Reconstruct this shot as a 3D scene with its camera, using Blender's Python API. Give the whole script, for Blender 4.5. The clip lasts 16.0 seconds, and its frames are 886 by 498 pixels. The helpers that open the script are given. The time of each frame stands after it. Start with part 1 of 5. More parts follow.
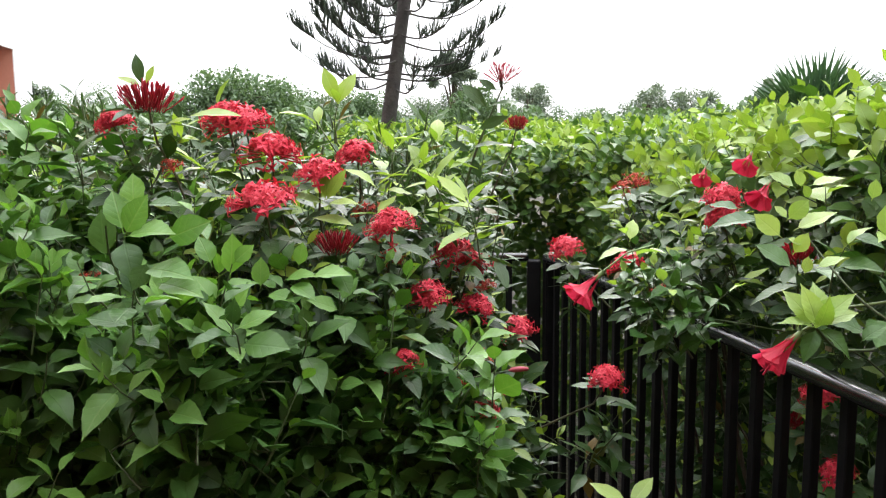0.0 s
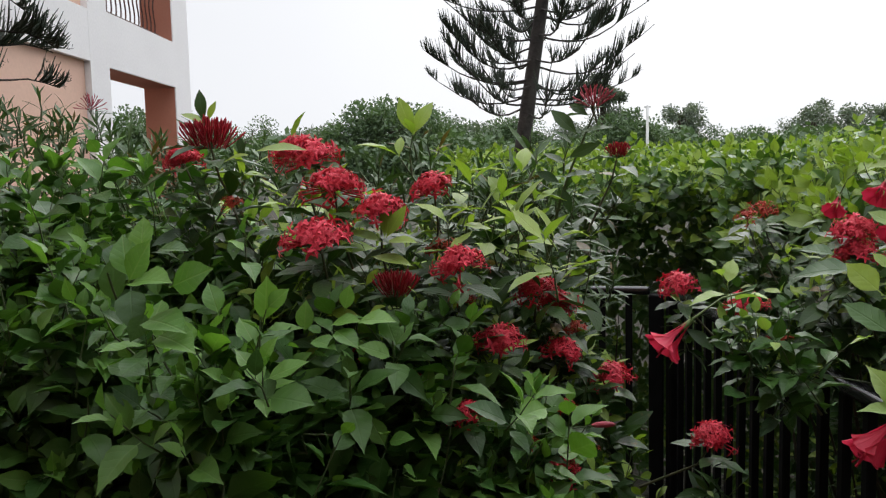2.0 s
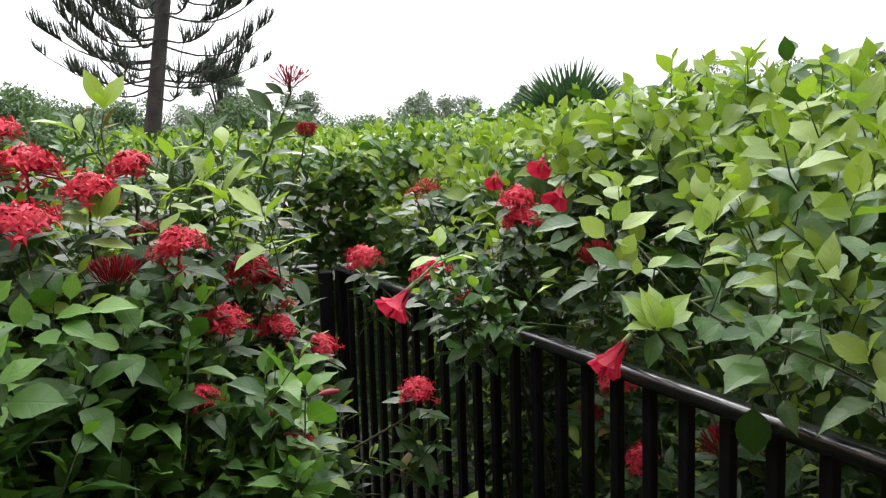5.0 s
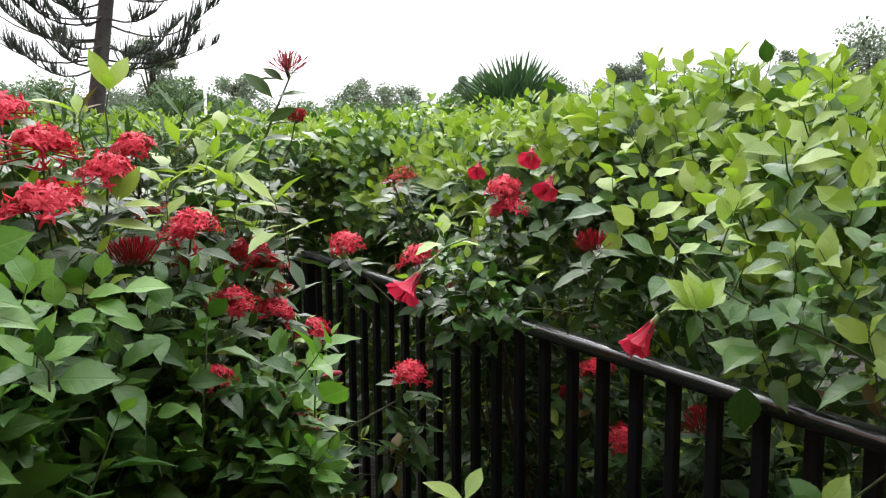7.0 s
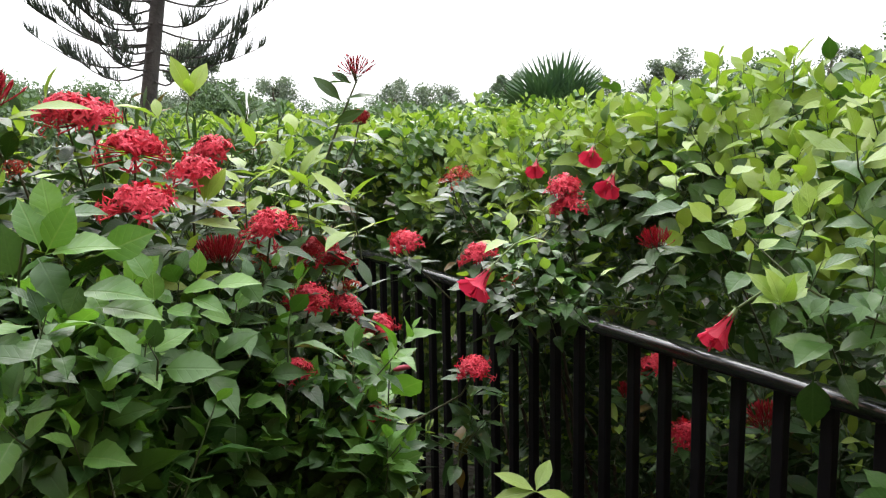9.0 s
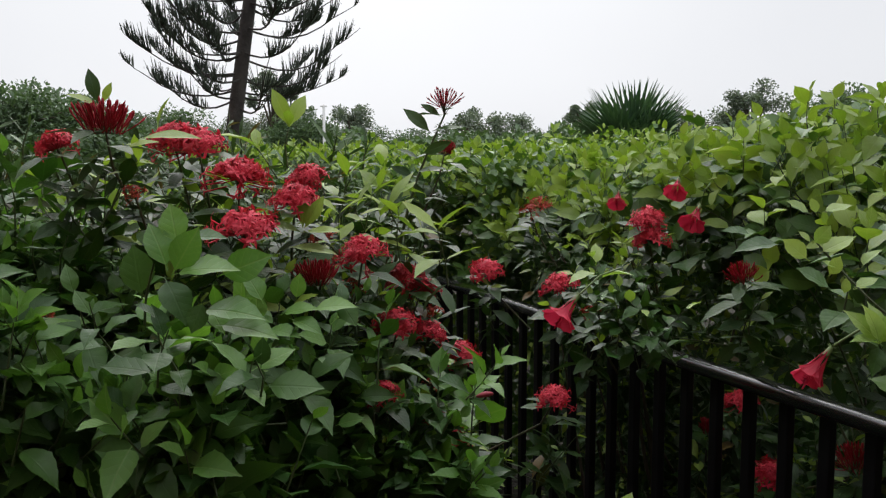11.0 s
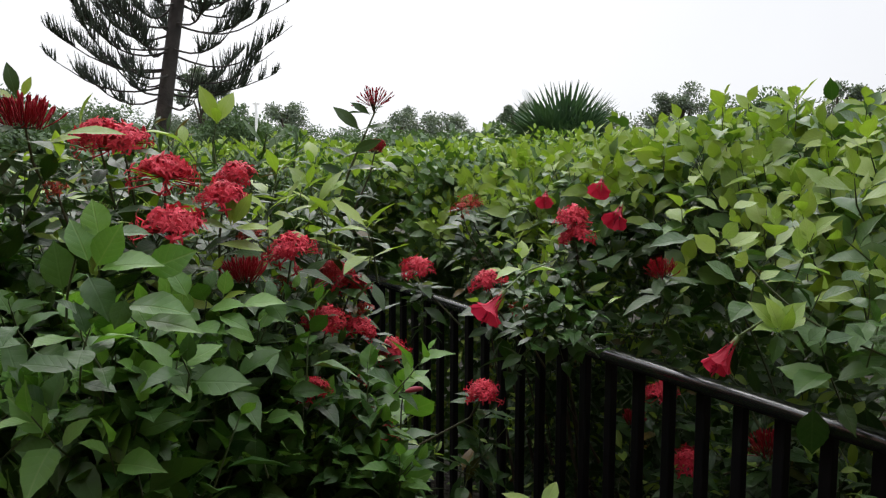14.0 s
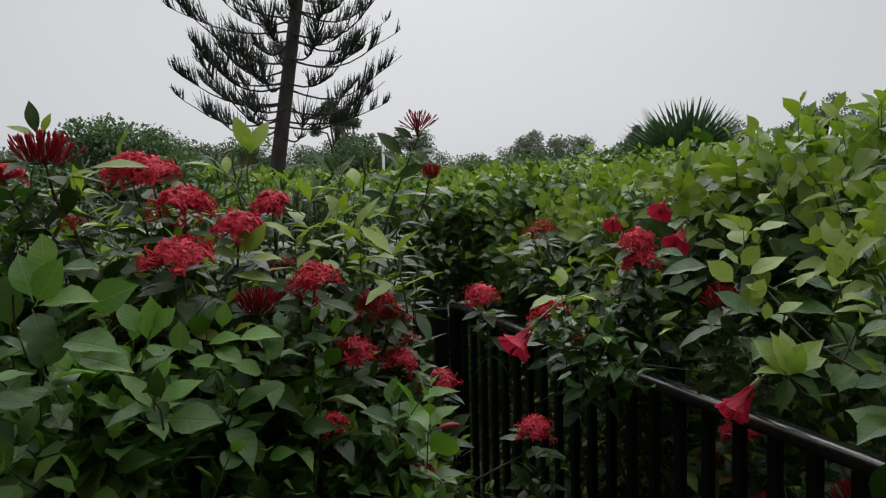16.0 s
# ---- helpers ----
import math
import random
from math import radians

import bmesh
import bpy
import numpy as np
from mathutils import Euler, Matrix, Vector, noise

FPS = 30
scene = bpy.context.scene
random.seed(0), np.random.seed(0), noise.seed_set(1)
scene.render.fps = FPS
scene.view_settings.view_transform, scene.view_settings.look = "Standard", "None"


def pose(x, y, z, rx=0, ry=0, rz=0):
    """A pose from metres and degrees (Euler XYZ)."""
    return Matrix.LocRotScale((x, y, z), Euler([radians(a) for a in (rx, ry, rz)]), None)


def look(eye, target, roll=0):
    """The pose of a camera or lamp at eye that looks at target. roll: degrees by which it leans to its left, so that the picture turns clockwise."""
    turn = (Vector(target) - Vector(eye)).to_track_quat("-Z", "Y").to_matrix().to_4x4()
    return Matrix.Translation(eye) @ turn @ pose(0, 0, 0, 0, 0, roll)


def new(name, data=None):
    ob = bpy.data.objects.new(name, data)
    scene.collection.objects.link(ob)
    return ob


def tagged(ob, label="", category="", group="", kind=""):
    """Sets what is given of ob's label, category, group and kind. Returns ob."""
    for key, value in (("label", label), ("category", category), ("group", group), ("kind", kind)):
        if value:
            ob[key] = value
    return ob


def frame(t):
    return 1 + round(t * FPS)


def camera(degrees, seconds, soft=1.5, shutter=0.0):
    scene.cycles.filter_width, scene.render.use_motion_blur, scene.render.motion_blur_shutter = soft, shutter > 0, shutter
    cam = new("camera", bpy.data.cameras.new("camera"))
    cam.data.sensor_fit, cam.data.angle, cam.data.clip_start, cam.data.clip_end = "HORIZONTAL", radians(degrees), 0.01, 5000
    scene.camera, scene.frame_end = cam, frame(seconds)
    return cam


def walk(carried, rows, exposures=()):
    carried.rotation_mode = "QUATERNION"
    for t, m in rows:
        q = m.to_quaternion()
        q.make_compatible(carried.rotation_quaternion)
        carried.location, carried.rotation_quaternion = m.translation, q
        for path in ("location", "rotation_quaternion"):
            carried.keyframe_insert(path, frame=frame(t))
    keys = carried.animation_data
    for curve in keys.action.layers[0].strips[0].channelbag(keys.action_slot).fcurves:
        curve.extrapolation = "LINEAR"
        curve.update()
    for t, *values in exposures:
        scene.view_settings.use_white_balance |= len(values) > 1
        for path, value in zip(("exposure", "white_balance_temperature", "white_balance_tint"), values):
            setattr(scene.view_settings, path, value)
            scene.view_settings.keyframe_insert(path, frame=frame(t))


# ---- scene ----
cam = camera(57.578, 16.0, soft=1.25)
PATH = [
    (0.0, pose(0.0002, 0.0000, 1.5501, 82.733, 0.463, -0.119)),
    (0.5, pose(0.0431, 0.0299, 1.5578, 82.533, 1.195, 2.890)),
    (1.0, pose(0.0792, 0.0650, 1.5647, 82.970, 1.463, 7.652)),
    (1.5, pose(0.1071, 0.0998, 1.5661, 83.826, 1.220, 9.802)),
    (2.0, pose(0.1319, 0.1311, 1.5622, 84.619, 1.352, 10.354)),
    (2.5, pose(0.1214, 0.1338, 1.5526, 84.632, 0.944, 10.203)),
    (3.0, pose(0.0798, 0.0983, 1.5545, 84.335, 1.157, 4.627)),
    (3.5, pose(0.0452, 0.0783, 1.5652, 83.866, 1.697, -2.019)),
    (4.0, pose(0.0069, 0.0511, 1.5662, 83.602, 1.662, -8.229)),
    (4.5, pose(-0.0264, 0.0401, 1.5566, 83.260, 1.803, -12.234)),
    (5.0, pose(-0.0366, 0.1015, 1.5504, 82.918, 1.784, -16.107)),
    (7.5, pose(-0.2003, 0.0958, 1.5524, 82.040, 0.496, -20.700)),
    (8.0, pose(-0.2164, 0.0983, 1.5467, 82.046, 0.699, -20.769)),
    (8.5, pose(-0.2279, 0.0888, 1.5490, 82.009, 0.702, -20.231)),
    (9.0, pose(-0.2382, 0.0771, 1.5550, 82.085, 0.967, -17.919)),
    (9.5, pose(-0.2565, 0.0689, 1.5593, 82.613, 0.914, -15.789)),
    (10.0, pose(-0.2711, 0.0620, 1.5614, 83.539, 0.081, -13.152)),
    (12.5, pose(-0.2866, 0.0384, 1.5530, 84.283, 0.151, -12.812)),
    (13.0, pose(-0.3062, 0.0273, 1.5468, 84.147, 0.307, -13.967)),
    (13.5, pose(-0.3134, 0.0141, 1.5509, 84.081, -0.106, -17.231)),
    (14.0, pose(-0.2728, 0.0278, 1.5586, 84.073, -0.161, -17.472)),
    (14.5, pose(-0.1821, 0.0499, 1.5589, 84.182, 0.057, -14.883)),
    (15.0, pose(-0.1107, 0.0669, 1.5504, 84.340, 0.172, -11.313)),
    (15.5, pose(-0.0773, 0.0599, 1.5582, 85.583, 0.640, -8.793)),
    (16.0, pose(-0.0724, 0.0621, 1.5561, 85.900, 1.309, -8.345)),
]
walk(cam, PATH, exposures=[
    (0.0, 1.42), (0.5, 1.25), (1.0, 0.78), (1.5, 0.40), (2.5, 0.05), (3.0, 0.0), (3.5, 0.15), (4.0, 0.2), (4.5, 0.8), (5.0, 1.0), (7.5, 1.15), (9.0, 1.15), (9.5, 0.55), (10.0, 0.03), (12.5, 0.05), (13.5, 0.32), (14.0, 0.22), (14.5, -0.03), (15.0, -0.1), (15.5, -0.42), (16.0, -0.44),
])

# ---------------------------------------------------------------- world and light
world = bpy.data.worlds.new("overcast_sky")
scene.world = world
world.use_nodes = True
wn, wl = world.node_tree.nodes, world.node_tree.links
wn.clear()
w_out = wn.new("ShaderNodeOutputWorld")
w_bg = wn.new("ShaderNodeBackground")
w_sky = wn.new("ShaderNodeTexSky")
w_sky.sky_type = "NISHITA"
w_sky.sun_disc = False
w_sky.sun_elevation, w_sky.sun_rotation = radians(36), radians(8)
w_sky.air_density, w_sky.dust_density = 1.0, 4.0
w_hsv = wn.new("ShaderNodeHueSaturation")
w_hsv.inputs["Saturation"].default_value = 0.12
w_mix = wn.new("ShaderNodeMix")
w_mix.data_type = "RGBA"
w_mix.inputs[0].default_value = 0.86
w_cloud = wn.new("ShaderNodeTexNoise")
w_cloud.inputs["Scale"].default_value = 1.6
w_cloud.inputs["Detail"].default_value = 5
w_ramp = wn.new("ShaderNodeValToRGB")
w_ramp.color_ramp.elements[0].position, w_ramp.color_ramp.elements[1].position = 0.3, 0.75
w_ramp.color_ramp.elements[0].color = (8.55, 8.75, 9.3, 1)
w_ramp.color_ramp.elements[1].color = (9.7, 9.9, 10.3, 1)
w_bg.inputs["Strength"].default_value = 0.090
wl.new(w_sky.outputs[0], w_hsv.inputs["Color"])
wl.new(w_cloud.outputs["Fac"], w_ramp.inputs[0])
wl.new(w_hsv.outputs[0], w_mix.inputs[6])
wl.new(w_ramp.outputs[0], w_mix.inputs[7])
# an overcast sky is brighter overhead than at the horizon
w_dir = wn.new("ShaderNodeTexCoord")
w_sep = wn.new("ShaderNodeSeparateXYZ")
w_high = wn.new("ShaderNodeMapRange")
w_high.inputs[1].default_value, w_high.inputs[2].default_value = 0.25, 0.95
w_high.inputs[3].default_value, w_high.inputs[4].default_value = 1.0, 2.9
w_over = wn.new("ShaderNodeVectorMath")
w_over.operation = "SCALE"
wl.new(w_dir.outputs["Generated"], w_sep.inputs[0])
wl.new(w_sep.outputs["Z"], w_high.inputs[0])
wl.new(w_mix.outputs[2], w_over.inputs[0])
wl.new(w_high.outputs[0], w_over.inputs["Scale"])
wl.new(w_over.outputs[0], w_bg.inputs["Color"])
wl.new(w_bg.outputs[0], w_out.inputs[0])

sun_data = bpy.data.lights.new("sun", "SUN")
sun_data.energy, sun_data.angle, sun_data.color = 0.9, radians(45), (1.0, 0.97, 0.93)
sun = new("sun", sun_data)
sun.matrix_world = look((1.0, 9.0, 7.0), (0, 1.5, 1))

# ---------------------------------------------------------------- small node kit


class Mat:
    """A node material with a Principled shader and short ways to add to it."""

    def __init__(self, name, color, rough=0.5, metal=0.0, spec=0.5):
        self.m = bpy.data.materials.new(name)
        self.m.use_nodes = True
        self.t = self.m.node_tree
        self.b = self.t.nodes["Principled BSDF"]
        self.out = self.t.nodes["Material Output"]
        self.b.inputs["Base Color"].default_value = (*color, 1)
        self.b.inputs["Roughness"].default_value = rough
        self.b.inputs["Metallic"].default_value = metal
        self.b.inputs["Specular IOR Level"].default_value = spec

    def node(self, kind, **values):
        n = self.t.nodes.new(kind)
        for key, value in values.items():
            n.inputs[key.replace("_", " ")].default_value = value
        return n

    def link(self, a, b):
        self.t.links.new(a, b)

    def math(self, op, a, b=None, c=None):
        n = self.t.nodes.new("ShaderNodeMath")
        n.operation = op
        for k, v in enumerate((a, b, c)):
            if v is None:
                continue
            if isinstance(v, (int, float)):
                n.inputs[k].default_value = v
            else:
                self.link(v, n.inputs[k])
        return n.outputs[0]

    def mix(self, fac, a, b, blend="MIX"):
        n = self.t.nodes.new("ShaderNodeMix")
        n.data_type, n.blend_type = "RGBA", blend
        for k, v in ((0, fac), (6, a), (7, b)):
            if isinstance(v, (int, float)):
                n.inputs[k].default_value = v
            elif isinstance(v, tuple):
                n.inputs[k].default_value = (*v, 1) if len(v) == 3 else v
            else:
                self.link(v, n.inputs[k])
        return n.outputs[2]

    def noise(self, scale, detail=3.0, coord="Object"):
        c = self.t.nodes.new("ShaderNodeTexCoord")
        n = self.node("ShaderNodeTexNoise", Scale=scale, Detail=detail)
        self.link(c.outputs[coord], n.inputs["Vector"])
        return n.outputs["Fac"]

    def ramp(self, fac, lo, hi):
        n = self.t.nodes.new("ShaderNodeMapRange")
        self.link(fac, n.inputs[0])
        n.inputs[1].default_value, n.inputs[2].default_value = lo, hi
        return n.outputs[0]

    def bump(self, height, strength=0.3, distance=0.002):
        n = self.node("ShaderNodeBump", Strength=strength, Distance=distance)
        self.link(height, n.inputs["Height"])
        self.link(n.outputs[0], self.b.inputs["Normal"])
        return n.outputs[0]

    def color(self, out):
        self.link(out, self.b.inputs["Base Color"])
        return self


def surface(name, color, color2, scale, rough=0.6, bump=0.2, dist=0.003, fine=60.0, spec=0.4, metal=0.0):
    """A plain weathered surface: two colours at one scale, grain at another."""
    m = Mat(name, color, rough, metal, spec)
    big = m.ramp(m.noise(scale, 4.0), 0.35, 0.7)
    grain = m.noise(fine, 3.0)
    base = m.mix(big, color, color2)
    m.color(m.mix(m.math("MULTIPLY", grain, 0.35), base, tuple(c * 0.55 for c in color2)))
    m.bump(grain, bump, dist)
    return m.m


def leaf_material(name, dark, light, vein, rough=0.27, translucent=0.13, veins=6.0, vein_mix=0.27, spec=0.45, spots=0.0, withered=0.05):
    """A leaf blade: midrib and side veins along its own UV, uneven green from leaf to leaf and across the blade, light through it."""
    m = Mat(name, dark, rough, 0.0, spec)
    uv = m.t.nodes.new("ShaderNodeUVMap")
    sep = m.t.nodes.new("ShaderNodeSeparateXYZ")
    m.link(uv.outputs[0], sep.inputs[0])
    across = m.math("ABSOLUTE", m.math("SUBTRACT", sep.outputs[0], 0.5))
    along = m.math("ADD", sep.outputs[1], m.math("MULTIPLY", across, -0.55))
    wave = m.math("ABSOLUTE", m.math("SINE", m.math("MULTIPLY", along, math.pi * veins)))
    side = m.math("SUBTRACT", 1.0, m.ramp(wave, 0.0, 0.22))
    mid = m.math("SUBTRACT", 1.0, m.ramp(across, 0.0, 0.045))
    lines = m.math("MAXIMUM", mid, m.math("MULTIPLY", side, 0.40))
    geo = m.t.nodes.new("ShaderNodeNewGeometry")
    info = m.t.nodes.new("ShaderNodeObjectInfo")
    rnd = m.math("FRACT", m.math("ADD", geo.outputs["Random Per Island"], info.outputs["Random"]))
    blot = m.noise(18.0, 3.0, "Object")
    tone = m.math("ADD", m.math("MULTIPLY", rnd, 0.7), m.math("MULTIPLY", blot, 0.4))
    base = m.mix(tone, dark, light)
    if withered:
        dry = m.ramp(m.math("FRACT", m.math("MULTIPLY", rnd, 7.31)), 1.0 - withered, 1.0 - withered + 0.01)
        base = m.mix(m.math("MULTIPLY", dry, 0.75), base, (0.17, 0.095, 0.030))
    if spots:
        old = m.math("MULTIPLY", m.ramp(m.noise(60.0, 4.0), 0.62, 0.72), spots)
        base = m.mix(old, base, (0.16, 0.10, 0.03))
    col = m.mix(m.math("MULTIPLY", lines, vein_mix), base, vein)
    m.color(col)
    quilt = m.math("MULTIPLY", m.math("MULTIPLY", wave, wave), 0.10)
    curve = m.math("MULTIPLY", m.math("MULTIPLY", across, across), -3.0)
    norm = m.bump(m.math("ADD", m.math("ADD", m.math("MULTIPLY", lines, -0.35), quilt), curve), 0.38, 0.0022)
    tr = m.t.nodes.new("ShaderNodeBsdfTranslucent")
    bright = m.mix(1.0, col, (1.8, 2.0, 0.8), "MULTIPLY")
    m.link(bright, tr.inputs["Color"])
    m.link(norm, tr.inputs["Normal"])
    mx = m.t.nodes.new("ShaderNodeMixShader")
    mx.inputs[0].default_value = translucent
    m.link(m.b.outputs[0], mx.inputs[1])
    m.link(tr.outputs[0], mx.inputs[2])
    m.link(mx.outputs[0], m.out.inputs[0])
    return m.m


def petal_material(name, deep, pale, rough=0.5, translucent=0.25):
    m = Mat(name, deep, rough, 0.0, 0.3)
    uv = m.t.nodes.new("ShaderNodeUVMap")
    sep = m.t.nodes.new("ShaderNodeSeparateXYZ")
    m.link(uv.outputs[0], sep.inputs[0])
    info = m.t.nodes.new("ShaderNodeObjectInfo")
    streak = m.node("ShaderNodeTexNoise", Scale=14.0, Detail=2.0)
    fine = m.t.nodes.new("ShaderNodeVectorMath")
    fine.operation = "MULTIPLY"
    fine.inputs[1].default_value = (1.0, 0.10, 1.0)
    m.link(uv.outputs[0], fine.inputs[0])
    m.link(fine.outputs[0], streak.inputs["Vector"])
    tone = m.math("ADD", m.math("MULTIPLY", sep.outputs[1], 0.45), m.math("MULTIPLY", streak.outputs["Fac"], 0.4))
    tone = m.math("ADD", tone, m.math("MULTIPLY", m.math("SUBTRACT", info.outputs["Random"], 0.5), 0.5))
    col = m.mix(tone, deep, pale)
    m.color(col)
    m.bump(streak.outputs["Fac"], 0.5, 0.002)
    tr = m.t.nodes.new("ShaderNodeBsdfTranslucent")
    m.link(col, tr.inputs["Color"])
    mx = m.t.nodes.new("ShaderNodeMixShader")
    mx.inputs[0].default_value = translucent
    m.link(m.b.outputs[0], mx.inputs[1])
    m.link(tr.outputs[0], mx.inputs[2])
    m.link(mx.outputs[0], m.out.inputs[0])
    return m.m


# ---------------------------------------------------------------- materials
M_HIB = leaf_material("hibiscus_leaf", (0.018, 0.060, 0.012), (0.062, 0.140, 0.026), (0.090, 0.160, 0.055), rough=0.40, spec=0.27, vein_mix=0.2, withered=0.006)
M_HIB_Y = leaf_material("hibiscus_young_leaf", (0.060, 0.155, 0.027), (0.140, 0.280, 0.050), (0.230, 0.330, 0.115), rough=0.42, spec=0.35, translucent=0.25, withered=0.0)
M_HIB_P = leaf_material("hibiscus_pale_leaf", (0.180, 0.295, 0.060), (0.310, 0.420, 0.105), (0.380, 0.440, 0.180), rough=0.45, translucent=0.25, withered=0.0, vein_mix=0.22)
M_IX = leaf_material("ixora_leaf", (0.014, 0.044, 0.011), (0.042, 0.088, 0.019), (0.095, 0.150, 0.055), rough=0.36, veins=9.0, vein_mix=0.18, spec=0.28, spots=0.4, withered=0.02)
M_IX_Y = leaf_material("ixora_young_leaf", (0.140, 0.230, 0.032), (0.280, 0.385, 0.065), (0.340, 0.410, 0.120), rough=0.42, translucent=0.28, veins=13.0, withered=0.0)
M_HG = leaf_material("hedge_leaf", (0.028, 0.088, 0.016), (0.090, 0.175, 0.032), (0.150, 0.210, 0.075), rough=0.38, spec=0.45, veins=7.0, vein_mix=0.18, withered=0.0)
M_HG_Y = leaf_material("hedge_young_leaf", (0.125, 0.215, 0.030), (0.255, 0.345, 0.060), (0.290, 0.360, 0.115), rough=0.45, spec=0.35, translucent=0.25, veins=7.0, vein_mix=0.18, withered=0.0)
M_OL = leaf_material("narrow_leaf", (0.022, 0.056, 0.017), (0.071, 0.130, 0.038), (0.144, 0.198, 0.072), rough=0.45, veins=30.0, vein_mix=0.15)
M_CON = leaf_material("conifer_needle", (0.016, 0.028, 0.018), (0.040, 0.058, 0.034), (0.03, 0.04, 0.02), rough=0.6, translucent=0.08, vein_mix=0.0, withered=0.0)
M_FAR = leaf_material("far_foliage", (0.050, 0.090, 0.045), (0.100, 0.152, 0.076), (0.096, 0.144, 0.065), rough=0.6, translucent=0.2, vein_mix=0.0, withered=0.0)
# distance haze is put into this leaf colour: paler and greyer than far_foliage
M_FAR_HAZE = leaf_material("far_foliage_hazed", (0.085, 0.112, 0.085), (0.145, 0.182, 0.130), (0.120, 0.150, 0.090), rough=0.6, translucent=0.15, vein_mix=0.0, withered=0.0)
M_PALM = leaf_material("palm_leaf", (0.022, 0.055, 0.030), (0.055, 0.105, 0.055), (0.07, 0.12, 0.06), rough=0.5, translucent=0.15, vein_mix=0.1, withered=0.0)
M_RED = petal_material("ixora_red", (0.480, 0.009, 0.022), (0.950, 0.080, 0.140), translucent=0.15)
M_RED_D = petal_material("ixora_bud_red", (0.260, 0.008, 0.016), (0.620, 0.040, 0.070))
M_PINK = petal_material("ixora_bud_pink", (0.380, 0.050, 0.080), (0.620, 0.140, 0.180))
M_RUST = petal_material("ixora_faded", (0.30, 0.020, 0.012), (0.55, 0.085, 0.045))
M_HIBR = petal_material("hibiscus_red", (0.430, 0.006, 0.030), (0.740, 0.045, 0.105), translucent=0.35)
M_STEM = surface("green_brown_stem", (0.06, 0.075, 0.03), (0.10, 0.085, 0.05), 30.0, 0.6)
M_TWIG = surface("green_twig", (0.05, 0.085, 0.025), (0.08, 0.10, 0.04), 40.0, 0.5)
M_STEM_G = surface("green_stem", (0.10, 0.17, 0.04), (0.14, 0.20, 0.06), 40.0, 0.5)
M_BARK = surface("conifer_bark", (0.030, 0.027, 0.026), (0.062, 0.054, 0.050), 9.0, 0.9, 0.8, 0.02, 25.0)
M_WOOD = surface("shrub_wood", (0.055, 0.045, 0.030), (0.11, 0.09, 0.065), 20.0, 0.85, 0.5, 0.004, 80.0)
M_BLACK = surface("black_painted_steel", (0.006, 0.006, 0.007), (0.011, 0.011, 0.012), 12.0, 0.50, 0.15, 0.0008, 140.0, 0.14)
M_GLOSS = surface("glossy_black_paint", (0.008, 0.008, 0.010), (0.014, 0.014, 0.016), 9.0, 0.20, 0.05, 0.0005, 90.0, 0.6)
M_GLOSS.node_tree.nodes["Principled BSDF"].inputs["IOR"].default_value = 1.7
M_WHITE = surface("white_painted_plaster", (0.86, 0.85, 0.86), (0.90, 0.89, 0.90), 1.2, 0.85, 0.15, 0.003, 40.0, 0.2)
M_PEACH = surface("peach_painted_plaster", (0.74, 0.49, 0.39), (0.78, 0.53, 0.42), 1.5, 0.85, 0.15, 0.003, 40.0, 0.2)
M_REVEAL = surface("terracotta_painted_plaster", (0.40, 0.17, 0.12), (0.46, 0.21, 0.15), 1.5, 0.85, 0.15, 0.003, 40.0, 0.2)
# for the added wall behind the camera, dark so that it bounces little light
M_WALL = surface("unseen_wall_brown", (0.15, 0.085, 0.065), (0.19, 0.11, 0.085), 1.5, 0.85, 0.15, 0.003, 40.0, 0.2)
M_GRILLE = surface("brown_painted_iron", (0.06, 0.022, 0.016), (0.09, 0.032, 0.024), 10.0, 0.5)
M_SOIL = surface("soil_and_litter", (0.024, 0.018, 0.012), (0.036, 0.036, 0.018), 2.0, 0.95, 0.9, 0.02, 30.0)
M_POLE = surface("white_painted_pole", (0.72, 0.72, 0.70), (0.80, 0.80, 0.78), 3.0, 0.6)

# ---------------------------------------------------------------- mesh kit


def mesh_np(name, verts, quads, mats, uv=None, index=None, smooth=True):
    """A mesh from arrays of corners and four-sided faces."""
    verts, quads = np.asarray(verts, np.float32), np.asarray(quads, np.int32)
    me = bpy.data.meshes.new(name)
    me.vertices.add(len(verts))
    me.vertices.foreach_set("co", verts.ravel())
    me.loops.add(quads.size)
    me.loops.foreach_set("vertex_index", quads.ravel())
    me.polygons.add(len(quads))
    me.polygons.foreach_set("loop_start", np.arange(0, quads.size, 4, dtype=np.int32))
    me.polygons.foreach_set("loop_total", np.full(len(quads), 4, np.int32))
    for m in mats if isinstance(mats, (list, tuple)) else [mats]:
        me.materials.append(m)
    if index is not None:
        me.polygons.foreach_set("material_index", np.asarray(index, np.int32))
    if smooth:
        me.polygons.foreach_set("use_smooth", np.ones(len(quads), bool))
    if uv is not None:
        layer = me.uv_layers.new(name="UVMap")
        layer.data.foreach_set("uv", np.asarray(uv, np.float32)[quads.ravel()].ravel())
    me.update(calc_edges=True)
    return me


def thing(name, x, y, z, label, category, group="", kind=""):
    ob = new(name)
    ob.empty_display_size = 0.1
    ob.location = (x, y, z)
    return tagged(ob, label, category, group, kind)


def child(name, me, parent, m=None, label="", kind=""):
    ob = new(name, me)
    ob.parent = parent
    if m is not None:
        ob.matrix_basis = m
    return tagged(ob, label, "", "", kind)


def part(name, bm, material, parent, label=""):
    me = bpy.data.meshes.new(name)
    bm.to_mesh(me)
    bm.free()
    me.materials.append(material)
    return child(name, me, parent, None, label)


